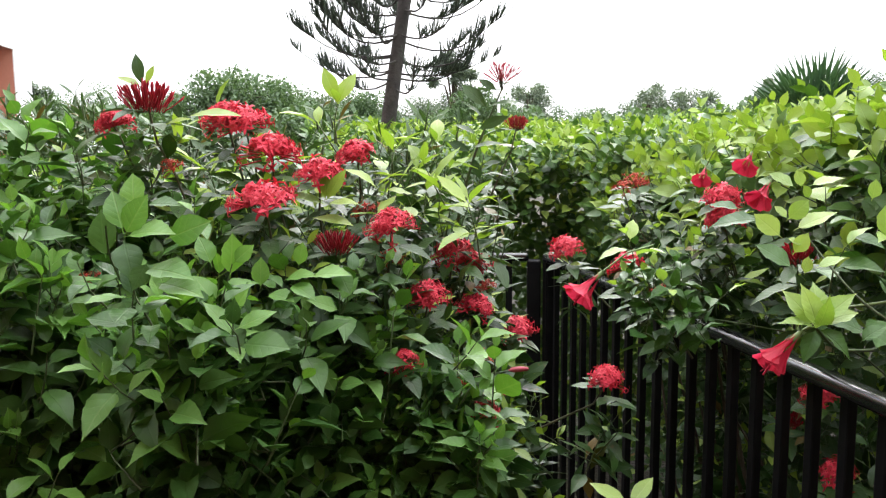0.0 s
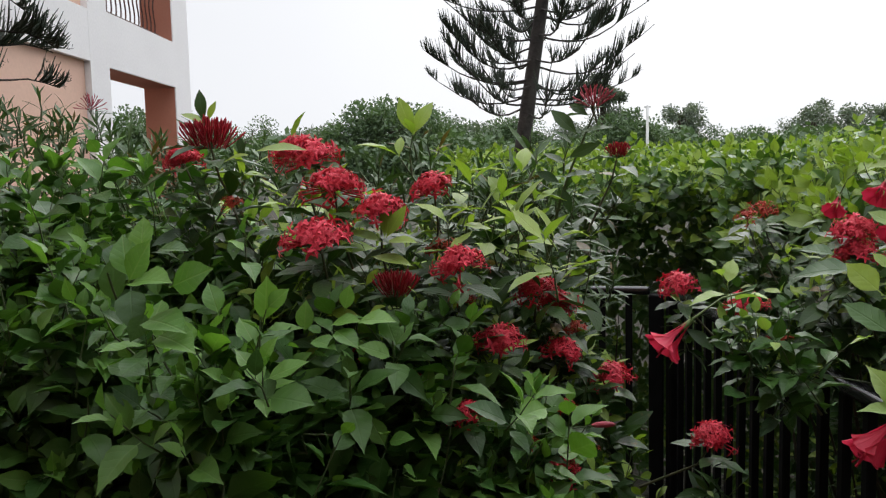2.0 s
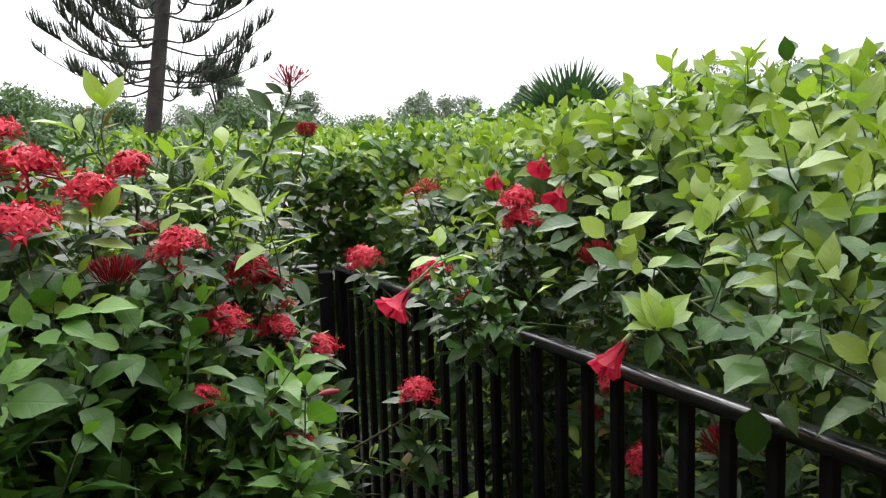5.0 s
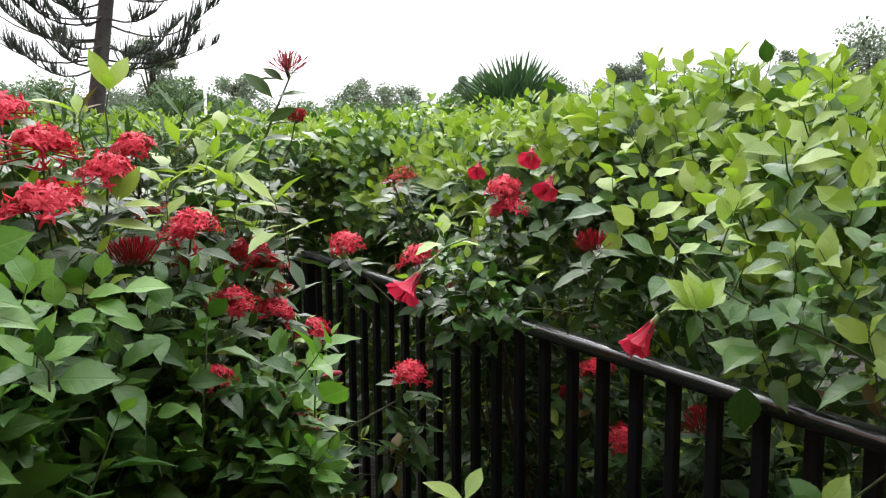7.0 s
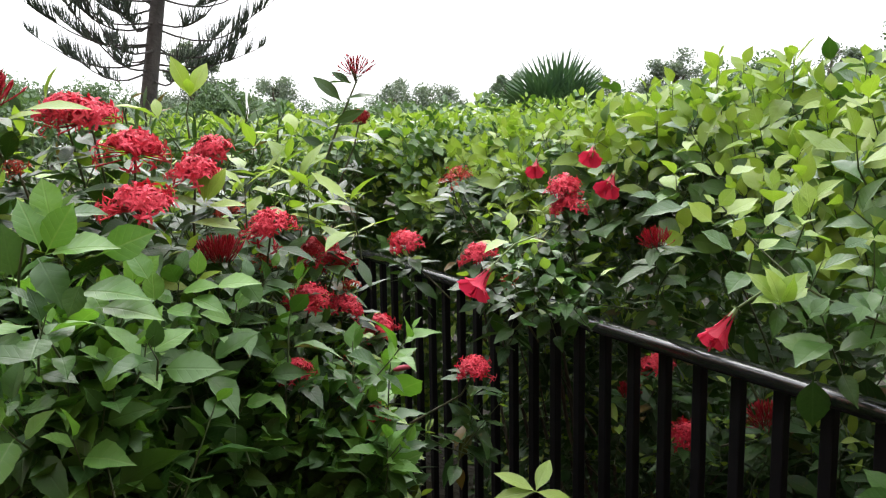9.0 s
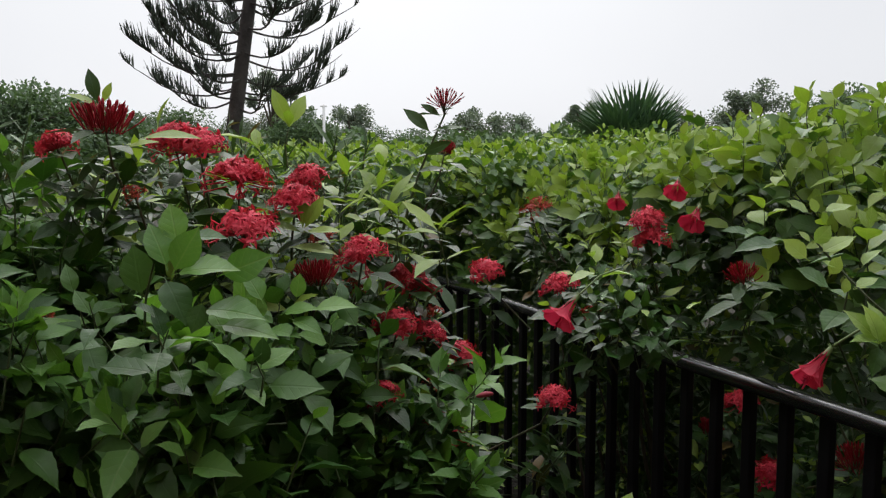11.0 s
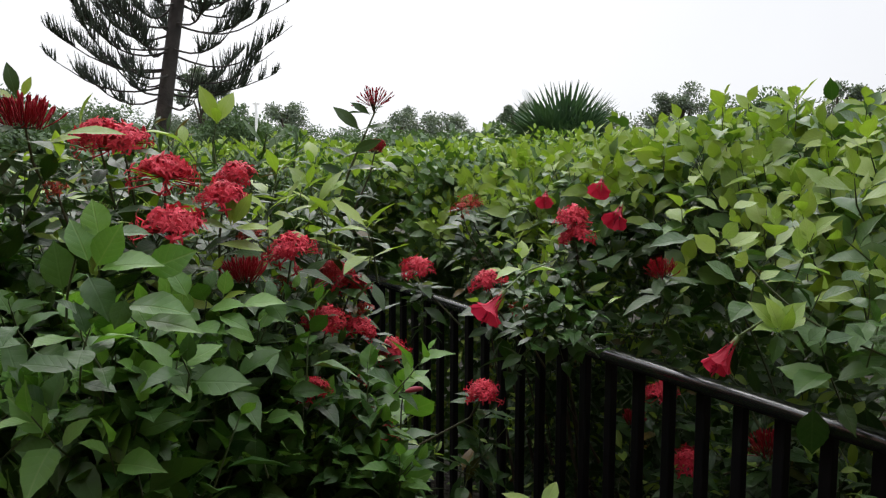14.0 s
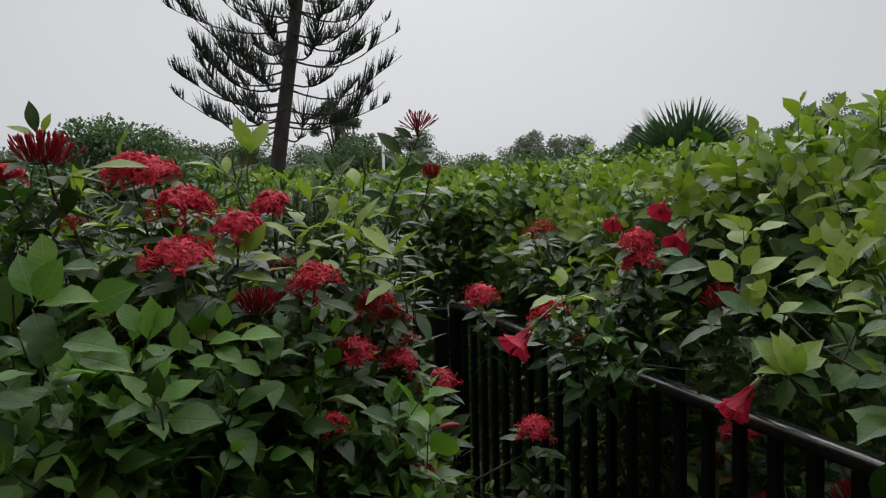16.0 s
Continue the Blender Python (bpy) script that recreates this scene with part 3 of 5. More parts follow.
def hibiscus_flower(shrub, root, mouth, flare=0, stalk_from=None, seed=0):
    """A red trumpet from its green calyx at root to its mouth, on a thin stalk."""
    r = np.random.default_rng(seed + 3)
    root, mouth = np.asarray(root, float) - shrub.base, np.asarray(mouth, float) - shrub.base
    size = np.linalg.norm(mouth - root)
    z = unit(mouth - root)
    x = unit(np.cross(z, (0.3, 0.2, 0.9)))
    y = np.cross(z, x)
    bag = Bag()
    v, q = tube([root - z * size * 0.10, root - z * size * 0.03, root + z * size * 0.12, root + z * size * 0.22], np.array([0.03, 0.065, 0.075, 0.085]) * size, 7)
    bag.add(v, q)
    start = root - z * 0.06 + np.array([0.01, 0, 0.03]) if stalk_from is None else np.asarray(stalk_from, float) - shrub.base
    v, q = tube([start, (start + root) / 2 + np.array([0, 0, 0.012]), root - z * size * 0.10], [0.0020, 0.0016, 0.0018], 5)
    bag.add(v, q)
    for k in range(7):
        a = k * 0.9
        d = math.cos(a) * x + math.sin(a) * y
        v, q = tube([root - z * size * 0.06, root + d * size * 0.16 - z * size * 0.10], [0.0013, 0.0003], 3)
        bag.add(v, q)
    flower = child("hibiscus_flower", bag.mesh("calyx", [M_STEM_G]), shrub.ob, None, "drooping red trumpet flower on a green calyx")
    for k in range(5):
        a = k * 2 * math.pi / 5 + r.normal() * 0.06
        m = np.eye(4)
        cx, cy = math.cos(a) * x + math.sin(a) * y, -math.sin(a) * x + math.cos(a) * y
        s = size * r.uniform(0.95, 1.05)
        m[:3, 0], m[:3, 1], m[:3, 2], m[:3, 3] = cx * s, cy * s, z * s, root
        child("petal", PETALS[3 * flare + k % 3], flower, Matrix(m.tolist()))
    col = Bag()
    v, q = tube([root, root + z * size * 0.7, root + z * size * 1.12 + np.array([0, 0, -0.006])], [0.0016, 0.0016, 0.0012], 5)
    col.add(v, q)
    for k in range(16):
        at = root + z * size * r.uniform(0.85, 1.1)
        v, q = tube([at, at + unit(r.normal(size=3)) * 0.006], [0.0004, 0.0009], 3)
        col.add(v, q)
    child("stamen", col.mesh("stamen", [M_HIBR]), flower)
    return flower


# ---------------------------------------------------------------- ground
def ground():
    n = 40
    xs = np.sign(np.linspace(-1, 1, n + 1)) * np.abs(np.linspace(-1, 1, n + 1)) ** 3 * 400
    v = [(x, y, 0.0) for y in xs for x in xs]
    q = [[j * (n + 1) + i, j * (n + 1) + i + 1, (j + 1) * (n + 1) + i + 1, (j + 1) * (n + 1) + i] for j in range(n) for i in range(n)]
    ob = new("ground", mesh_np("ground", v, q, M_SOIL))
    tagged(ob, "dark soil with leaf litter under the shrubs", "ground", kind="structure")


ground()

def add_blocking_wall():
    """A plain wall added unseen at the back of the camera, to block sky light from there."""
    bm = bmesh.new()
    bm_box(bm, (-7.0, -2.05, 0.0), (7.0, -1.80, 7.0), 0.01)
    me = bpy.data.meshes.new("unseen_wall_south")
    bm.to_mesh(me)
    bm.free()
    me.materials.append(M_WALL)
    tagged(new("unseen_wall_south", me), "plain brown wall added unseen behind the camera to block sky light", "wall", kind="structure")


add_blocking_wall()

# ---------------------------------------------------------------- fence
CORNER = np.array([0.43, 3.22, 0.0])
SIDE = np.array([0.18, -0.984, 0.0])
BACK = np.array([-0.998, 0.06, 0.0])
RAIL = 1.122


def bar_mesh(name, size, length, bevel, mat=None, segments=2):
    """A hollow-section bar along +x from the origin, centred across."""
    bm = bmesh.new()
    bm_box(bm, (0, -size[0] / 2, -size[1] / 2), (length, size[0] / 2, size[1] / 2), bevel, segments)
    me = bpy.data.meshes.new(name)
    bm.to_mesh(me)
    bm.free()
    me.materials.append(mat or M_BLACK)
    for p in me.polygons:
        p.use_smooth = segments > 2 and p.area < length * 0.006
    return me


def fence_run(name, start, way, length, first, label):
    run = thing(name, *start, label, "fence")
    ang = math.degrees(math.atan2(way[1], way[0]))
    rail = bar_mesh("top_rail", (0.042, 0.034), length + 0.02, 0.015, M_GLOSS, 6)
    child("top_rail", rail, run, pose(-0.02, 0, 0, 0, 0, ang) @ Matrix.Translation((0, 0, RAIL - 0.017)), "glossy black rounded top rail")
    low = bar_mesh("bottom_rail", (0.034, 0.034), length, 0.004)
    child("bottom_rail", low, run, pose(0, 0, 0.16, 0, 0, ang))
    picket = bar_mesh("picket", (0.020, 0.026), RAIL - 0.025 - 0.177, 0.003)
    count = int((length - first) / 0.1)
    for k in range(count):
        s = first + 0.1 * k
        child("picket", picket, run, Matrix.Translation(Vector(way) * s) @ pose(0, 0, 0.177, 0, -90, 0) @ pose(0, 0, 0, ang))
    post = bar_mesh("post", (0.055, 0.055), RAIL - 0.03, 0.006)
    for s in [0.0] + [2.65 * k for k in range(1, int(length / 2.65) + 1)]:
        child("post", post, run, Matrix.Translation(Vector(way) * s) @ pose(0, 0, 0, 0, -90, 0) @ pose(0, 0, 0, ang))
    return run


fence_run("fence", CORNER + SIDE * 0.03, SIDE, 4.0, 0.07, "black painted steel picket fence running between the shrubs")
fence_run("fence", CORNER + BACK * 0.06, BACK, 3.6, 0.10, "black painted steel picket fence along the hedge")

# ---------------------------------------------------------------- left hibiscus
# where the ixora's flower heads stand, how wide they are and how far open
IX_HEADS = (
        ((-0.299, 1.368, 1.464), 0.056, "open"), ((-0.307, 1.488, 1.548), 0.052, "open"), ((-0.386, 1.593, 1.603), 0.052, "open"),
        ((-0.095, 1.512, 1.407), 0.044, "open"), ((0.068, 1.777, 1.295), 0.042, "open"), ((0.020, 1.740, 1.330), 0.040, "open"),
        ((-0.028, 1.538, 1.264), 0.046, "open"), ((0.176, 1.856, 1.125), 0.046, "open"), ((0.075, 1.532, 1.030), 0.038, "open"),
        ((0.365, 1.735, 1.040), 0.042, "open"), ((-0.514, 1.437, 1.645), 0.054, "tube"), ((-0.471, 1.421, 1.516), 0.012, "faded"),
        ((0.140, 1.859, 1.712), 0.042, "bud"), ((0.196, 2.10, 1.612), 0.034, "tube"), ((-0.60, 1.50, 1.60), 0.036, "open"),
        ((-0.187, 1.419, 1.387), 0.042, "tube"), ((-0.215, 1.450, 1.505), 0.044, "open"), ((-0.180, 1.714, 1.539), 0.046, "open"),
        ((-0.105, 1.90, 1.175), 0.040, "open"), ((0.076, 1.735, 1.202), 0.040, "open"), ((-0.158, 1.671, 1.420), 0.036, "faded"),
        ((-0.072, 1.425, 1.165), 0.032, "open"), ((0.081, 1.678, 1.103), 0.036, "faded"), ((-0.43, 1.62, 1.615), 0.044, "open"),
        ((0.12, 1.75, 1.00), 0.034, "faded"), ((-0.16, 1.50, 1.20), 0.030, "faded"), ((0.02, 1.45, 1.11), 0.026, "faded"), ((-0.25, 1.42, 1.26), 0.026, "faded"),
        ((-0.10, 1.60, 1.33), 0.034, "faded"), ((0.10, 1.80, 1.235), 0.034, "faded"), ((-0.60, 1.35, 1.33), 0.028, "faded"))


def clear_of_heads(p):
    """No shoot grows into a flower head or over its face."""
    keep = np.ones(len(p), bool)
    for pos, rad, state in IX_HEADS:
        if rad > 0.03:
            keep &= np.sum((p - (np.array(pos) + (0, -0.03, 0.035))) ** 2, 1) > (rad + 0.045) ** 2
    return keep


hib = Shrub("hibiscus_shrub", (-0.55, 1.5, 0), "dense hibiscus shrub with toothed glossy green leaves", "shrub", HIBISCUS, seed=11)
HIB_LUMPS = [((-0.62, 1.47, 0.93), (0.50, 0.42, 0.52)), ((-0.20, 1.66, 0.76), (0.40, 0.38, 0.46)), ((-0.36, 1.17, 1.22), (0.16, 0.20, 0.22)),
             ((-1.15, 1.75, 1.05), (0.55, 0.55, 0.60)), ((-0.02, 1.42, 1.05), (0.17, 0.16, 0.17)), ((-0.75, 1.28, 1.12), (0.30, 0.25, 0.38)),
             ((-0.80, 1.62, 1.28), (0.42, 0.32, 0.36)), ((-0.20, 1.40, 1.15), (0.22, 0.16, 0.22)), ((-0.15, 1.56, 0.93), (0.34, 0.26, 0.30)), ((-0.25, 1.43, 0.92), (0.30, 0.22, 0.27))]
hib.trunks(4, [HIB_LUMPS[0], HIB_LUMPS[1], HIB_LUMPS[3]])
hib.fill(HIB_LUMPS, 900, lo=(-1.9, 0.6, 0.35), hi=(0.5, 1.9, 1.6), depth=0.25, core=True)
hib.fill(HIB_LUMPS, 2500, lo=(-1.9, 0.5, 0.35), hi=(0.6, 1.9, 1.75), depth=0.22, single=30, voids=0.10, gate=lambda p: (np.hypot(p[:, 0] + 0.44, p[:, 2] - 1.16) > 0.06) & clear_of_heads(p))
# the bright whorls that stand out of the mass
for tip, way, count, size, young in (
        ((-0.40, 1.02, 1.40), (-0.3, -0.1, 1.0), 7, 0.95, True), ((-0.29, 1.10, 1.32), (0.3, -0.3, 0.9), 7, 1.0, True), ((-0.470, 1.030, 1.405), (-0.2, -0.5, 0.8), 6, 0.9, False), ((-0.38, 0.98, 1.38), (0.2, -0.4, 0.8), 6, 0.9, False), ((-0.33, 1.08, 1.27), (0.2, -0.5, 0.8), 7, 1.0, False), ((-0.21, 1.22, 1.28), (0.2, -0.5, 0.8), 7, 1.0, False),
        ((-0.250, 1.275, 1.365), (0.1, -0.3, 1.0), 6, 0.9, False), ((-0.440, 1.060, 1.270), (-0.1, -0.7, 0.6), 7, 1.05, False),
        ((0.064, 1.173, 1.280), (0.5, -0.2, 0.7), 8, 0.95, True), ((-0.205, 1.350, 1.200), (0.1, -0.4, 0.9), 5, 0.9, True),
        ((-0.405, 1.321, 1.470), (0.0, -0.2, 1.0), 6, 0.95, True), ((-0.690, 1.290, 1.450), (-0.1, -0.3, 0.9), 7, 1.0, False),
        ((-0.815, 1.365, 1.530), (-0.1, -0.2, 0.9), 7, 1.1, False), ((-0.315, 1.345, 1.105), (0.0, -0.6, 0.7), 6, 1.0, False)):
    hib.shoot(tip, way, count, size * 0.92, young, length=0.085)
# two whorls of broad young leaves, leaf by leaf
hib.branch([(-0.41, 1.02, 1.38), (-0.40, 0.96, 1.42), (-0.385, 0.92, 1.462)], [0.0016, 0.0014, 0.0012])
for at, along, young, face in (
        ((-0.369, 0.931, 1.448), (0.027, -0.002, 0.048), 1, 1), ((-0.374, 0.943, 1.451), (-0.016, 0.013, 0.052), 1, 0),
        ((-0.364, 0.954, 1.475), (-0.009, 0.02, 0.046), 1, 1), ((-0.358, 0.974, 1.482), (0.041, -0.012, 0.009), 0, 0),
        ((-0.369, 0.93, 1.448), (0.06, -0.032, 0.021), 1, 0), ((-0.324, 0.937, 1.444), (0.054, -0.014, 0.023), 1, 1),
        ((-0.342, 0.916, 1.412), (0.06, -0.039, 0.01), 1, 0), ((-0.325, 0.909, 1.397), (0.056, -0.038, 0.005), 1, 0),
        ((-0.403, 0.959, 1.419), (-0.009, 0.011, 0.057), 0, 1), ((-0.379, 0.954, 1.443), (0.024, -0.044, -0.033), 0, 0),
        ((-0.276, 0.958, 1.409), (-0.017, 0.011, 0.038), 1, 0), ((-0.387, 0.95, 1.398), (-0.015, -0.013, 0.023), 0, 0),
        ((-0.337, 0.916, 1.422), (-0.011, -0.021, -0.027), 0, 1), ((-0.332, 0.934, 1.41), (0.015, -0.028, -0.015), 1, 0)):
    hib.leaf(at, along, (0.05, -1.0, 0.35) if face else (0.0, -0.45, 1.0), 1.05 * math.hypot(*along), young, 2 if face else 0)
for at, along, young, face in (
        ((-0.228, 1.265, 1.361), (0.007, 0.003, 0.039), 1, 1), ((-0.251, 1.259, 1.341), (0.047, -0.023, 0.021), 1, 0),
        ((-0.207, 1.246, 1.349), (0.058, -0.026, 0.019), 1, 0), ((-0.239, 1.244, 1.338), (0.043, -0.036, -0.007), 1, 0),
        ((-0.285, 1.247, 1.33), (-0.0, 0.007, 0.048), 1, 1), ((-0.274, 1.242, 1.323), (0.044, -0.034, 0.005), 1, 0),
        ((-0.165, 1.255, 1.362), (0.021, -0.033, -0.032), 0, 1), ((-0.26, 1.249, 1.329), (-0.023, 0.01, 0.016), 1, 0)):
    hib.leaf(at, along, (0.05, -1.0, 0.35) if face else (0.0, -0.45, 1.0), 1.05 * math.hypot(*along), young, 2 if face else 0)
hibiscus_flower(hib, (-0.445, 1.335, 1.178), (-0.432, 1.318, 1.128), 0, seed=9)
# a closed bud on its long stalk
hib.branch([(0.0, 1.48, 1.10), (0.07, 1.53, 1.105), (0.135, 1.56, 1.107)], [0.002, 0.0013, 0.0012])
v, q = tube(np.array([(0.130, 1.558, 1.107), (0.140, 1.563, 1.107), (0.155, 1.567, 1.107), (0.168, 1.571, 1.106), (0.172, 1.572, 1.106)]) - hib.base, [0.002, 0.0055, 0.006, 0.004, 0.001], 7)
child("bud", mesh_np("bud", v, q, M_PINK), hib.ob, None, "closed pale pink flower bud")
hib.build(lambda p: p[1] - 0.3 * p[2])

# ---------------------------------------------------------------- ixora in front of the fence
ix = Shrub("ixora_shrub", (-0.25, 1.95, 0), "ixora shrub with scarlet flower heads and leathery dark leaves", "shrub", IXORA, seed=21)
IX_LUMPS = [((-0.36, 1.80, 1.18), (0.40, 0.36, 0.36)), ((0.00, 1.95, 0.98), (0.28, 0.33, 0.36)), ((-0.08, 1.72, 1.10), (0.20, 0.22, 0.22)),
            ((-0.85, 1.95, 1.22), (0.45, 0.45, 0.38)), ((0.08, 1.80, 0.80), (0.20, 0.25, 0.30)), ((-0.05, 2.05, 1.18), (0.25, 0.3, 0.30)),
            ((-0.30, 1.52, 1.22), (0.25, 0.16, 0.22))]
ix.trunks(3, IX_LUMPS[:5])
ix.fill(IX_LUMPS, 800, lo=(-1.6, 1.3, 0.4), hi=(0.30, 2.6, 1.5), depth=0.25, core=True, gate=lambda p: p[:, 0] < 0.04 + 0.45 * (1.31 - p[:, 2]))
ix.fill(IX_LUMPS, 1300, lo=(-1.6, 1.2, 0.4), hi=(0.36, 2.6, 1.66), depth=0.22, single=30, voids=0.10, gate=lambda p: (p[:, 0] < 0.09 + 0.45 * (1.31 - p[:, 2])) & clear_of_heads(p))
for n, (pos, rad, state) in enumerate(IX_HEADS):
    flower_head(ix, pos, rad * (1.10 if state == "open" else 1.0), state, (0.25 * math.sin(n * 2.1), -0.20 + 0.12 * math.sin(n * 3.7), 1.0) if state in ("open", "faded") else (0.05, -0.05, 1.0), {"open": 100, "tube": 90, "bud": 50, "faded": 26}[state], seed=n)
for tip, way, count, size, young in (
        ((-0.216, 1.713, 1.640), (0.05, 0.0, 1.0), 4, 1.15, True), ((-0.011, 1.830, 1.560), (0.0, -0.1, 1.0), 6, 0.95, True),
        ((-0.13, 1.60, 1.47), (0.0, -0.1, 1.0), 6, 0.9, True), ((-0.278, 1.85, 1.60), (-0.5, -0.1, 0.8), 4, 1.1, True),
        ((-0.464, 1.70, 1.62), (-0.6, -0.1, 0.6), 4, 1.0, True), ((-0.05, 1.72, 1.50), (0.2, -0.1, 1.0), 6, 0.9, True)):
    ix.shoot(tip, way, count, size, young)
for k in range(9):
    x, y = ix.rng.uniform(-0.24, 0.06), ix.rng.uniform(1.50, 1.95)
    ix.shoot((x, y, 1.43 + 0.30 * (y - 1.5) - 0.35 * max(0, x + 0.1) + ix.rng.uniform(-0.02, 0.05)), (ix.rng.normal() * 0.3, -0.1, 1), 6, ix.rng.uniform(0.85, 1.1), True)
# a fresh whorl among the heads
for at, along, young, face in (
        ((-0.208, 1.43, 1.449), (-0.061, 0.003, 0.029), 1, 0), ((-0.208, 1.43, 1.449), (0.056, -0.037, 0.015), 1, 0),
        ((-0.204, 1.43, 1.457), (0.031, -0.003, 0.052), 1, 1), ((-0.207, 1.431, 1.457), (0.003, 0.008, 0.059), 1, 0),
        ((-0.23, 1.424, 1.426), (0.07, -0.033, 0.003), 1, 0), ((-0.256, 1.44, 1.41), (0.048, -0.01, 0.036), 0, 0)):
    ix.leaf(at, along, (0.05, -1.0, 0.35) if face else (0.0, -0.45, 1.0), 1.05 * math.hypot(*along), young, 0)
# the tall stalk with dark leaves under the pink bud head
ix.branch([(0.02, 1.90, 1.30), (0.07, 1.88, 1.52), (0.14, 1.86, 1.68)], [0.005, 0.0035, 0.002])
for at, along, young, face in (
        ((0.105, 1.859, 1.636), (-0.053, 0.012, 0.057), 0, 1), ((0.108, 1.858, 1.639), (0.061, -0.028, 0.019), 0, 0),
        ((0.128, 1.858, 1.673), (-0.039, 0.008, 0.03), 0, 1), ((0.096, 1.858, 1.613), (-0.035, -0.012, 0.038), 0, 0),
        ((0.085, 1.858, 1.588), (0.057, -0.027, 0.028), 0, 1), ((0.081, 1.858, 1.575), (-0.045, 0.009, 0.031), 0, 0),
        ((0.071, 1.857, 1.546), (0.063, -0.008, 0.02), 0, 0), ((0.067, 1.857, 1.537), (-0.049, 0.009, 0.026), 0, 1),
        ((0.132, 1.858, 1.684), (0.024, -0.003, 0.012), 0, 0)):
    ix.leaf(at, along, (0.05, -1.0, 0.35) if face else (0.0, -0.45, 1.0), 1.05 * math.hypot(*along), young, 0)
# upright leaves beside the closed head
for at, along, young, face in (
        ((-0.523, 1.439, 1.66), (-0.014, 0.006, 0.056), 0, 1), ((-0.525, 1.439, 1.657), (-0.043, 0.008, 0.026), 1, 0),
        ((-0.516, 1.438, 1.661), (0.012, 0.001, 0.033), 1, 1), ((-0.494, 1.43, 1.585), (0.055, -0.026, 0.025), 1, 0),
        ((-0.474, 1.53, 1.609), (0.093, -0.012, 0.017), 1, 0), ((-0.47, 1.478, 1.598), (-0.014, 0.005, 0.038), 0, 1)):
    ix.leaf(at, along, (0.05, -1.0, 0.35) if face else (0.0, -0.45, 1.0), 1.05 * math.hypot(*along), young, 0)
for x, y, z in ((0.05, 1.84, 1.42), (0.02, 1.88, 1.46), (0.09, 1.86, 1.47), (0.06, 1.80, 1.36), (0.10, 1.90, 1.53), (0.13, 1.84, 1.42)):
    ix.shoot((x, y, z), (0.1, -0.2, 1.0), 8, 0.95, False)
# a low pale shoot in front of the fence
ix.branch([(0.20, 1.75, 0.60), (0.28, 1.48, 0.80), (0.312, 1.291, 0.944)], [0.003, 0.002, 0.0015])
for along in ((-0.057, 0.040, 0.036), (-0.059, 0.020, -0.004), (0.050, -0.020, -0.010), (0.035, 0.030, 0.030)):
    ix.leaf((0.312, 1.291, 0.944), along, (0.0, -0.5, 1.0), 0.078, 1, 0)
ix.shoot((0.29, 1.44, 0.83), (0.1, -0.4, 0.8), 6, 0.85, False)
# two broad pale leaves at the very top of a young shoot
ix.leaf((-0.216, 1.713, 1.640), (-0.35, -0.1, 1.0), (0.1, -1.0, 0.15), 0.080, 1, 1)
ix.leaf((-0.214, 1.713, 1.640), (0.45, 0.1, 1.0), (-0.1, -1.0, 0.2), 0.076, 1, 1)
ix.build(lambda p: p[1] - 0.4 * p[2])

# ---------------------------------------------------------------- hedge beside the fence
D_LUMPS = [((1.17, 1.72, 0.9), (0.34, 0.50, 0.60)), ((1.45, 1.30, 0.9), (0.50, 0.55, 0.62)), ((1.28, 2.25, 0.9), (0.42, 0.60, 0.62)), ((1.90, 2.0, 0.9), (0.60, 0.90, 0.64))]
ACROSS = np.array([0.984, 0.18, 0.0])


def past_fence(p, low, margin):
    """Above the height low, or past the line of the fence by a margin."""
    return (p[:, 2] > low) | (p[:, 0] > 0.43 + 0.183 * (3.22 - p[:, 1]) + margin)


def bank_top(y, u):
    """Height of the hedge's leafy top, u metres past the fence: it hangs over the rail and rises to a rounded crest."""
    edge = np.interp(y, [0.3, 0.7, 1.1, 1.4, 2.0, 3.0], [-0.30, -0.28, -0.14, 0.08, 0.12, 0.12])
    low = np.interp(y, [0.3, 0.7, 1.1, 1.4, 2.0, 3.0], [1.42, 1.42, 1.45, 1.54, 1.53, 1.43])
    crest = np.interp(y, [0.4, 0.9, 1.3, 2.0, 2.5, 3.0], [1.58, 1.61, 1.67, 1.68, 1.64, 1.58])
    return low + (crest - low) * math.sin(math.pi / 2 * min(1.0, max(0.0, (u - edge) / 0.42))) ** 0.8, edge


def at_fence(y, u, z):
    """A point u metres past the line of the fence."""
    return np.array([0.43 + 0.183 * (3.22 - y), y, z]) + ACROSS * u


hd = Shrub("hedge_shrub", (1.25, 1.7, 0), "leafy hedge shrub with light green toothed leaves", "shrub", BANK, "hedge behind the fence", seed=31)
hd.trunks(3, D_LUMPS)
r = hd.rng
# the leafy top, from the overhang to the far side
for k in range(1900):
    y, u = r.uniform(0.58, 3.05), -0.36 + 2.0 * r.random() ** 1.5
    top, edge = bank_top(y, u)
    if u < edge:
        continue
    sink = 0.20 * r.random() ** 2.2
    z = top + 0.05 * noise.noise((y * 4, u * 4, 5.0)) + 0.03 * r.normal() - sink
    steep = max(0.0, 1 - (u - edge) / 0.45)
    way = np.array([0, 0, 1.0]) - ACROSS * 0.75 * steep + np.array([0, -0.25, 0]) + r.normal(size=3) * 0.28
    hd.mass_shoot(at_fence(y, u, z), way, r.uniform(0.75, 1.1) * (1.0 if y > 1.0 else 0.78), r.random() < 0.84 - 2.5 * sink) if k > 40 else hd.shoot(at_fence(y, u, z), way, 6, 1.0, r.random() < 0.7)
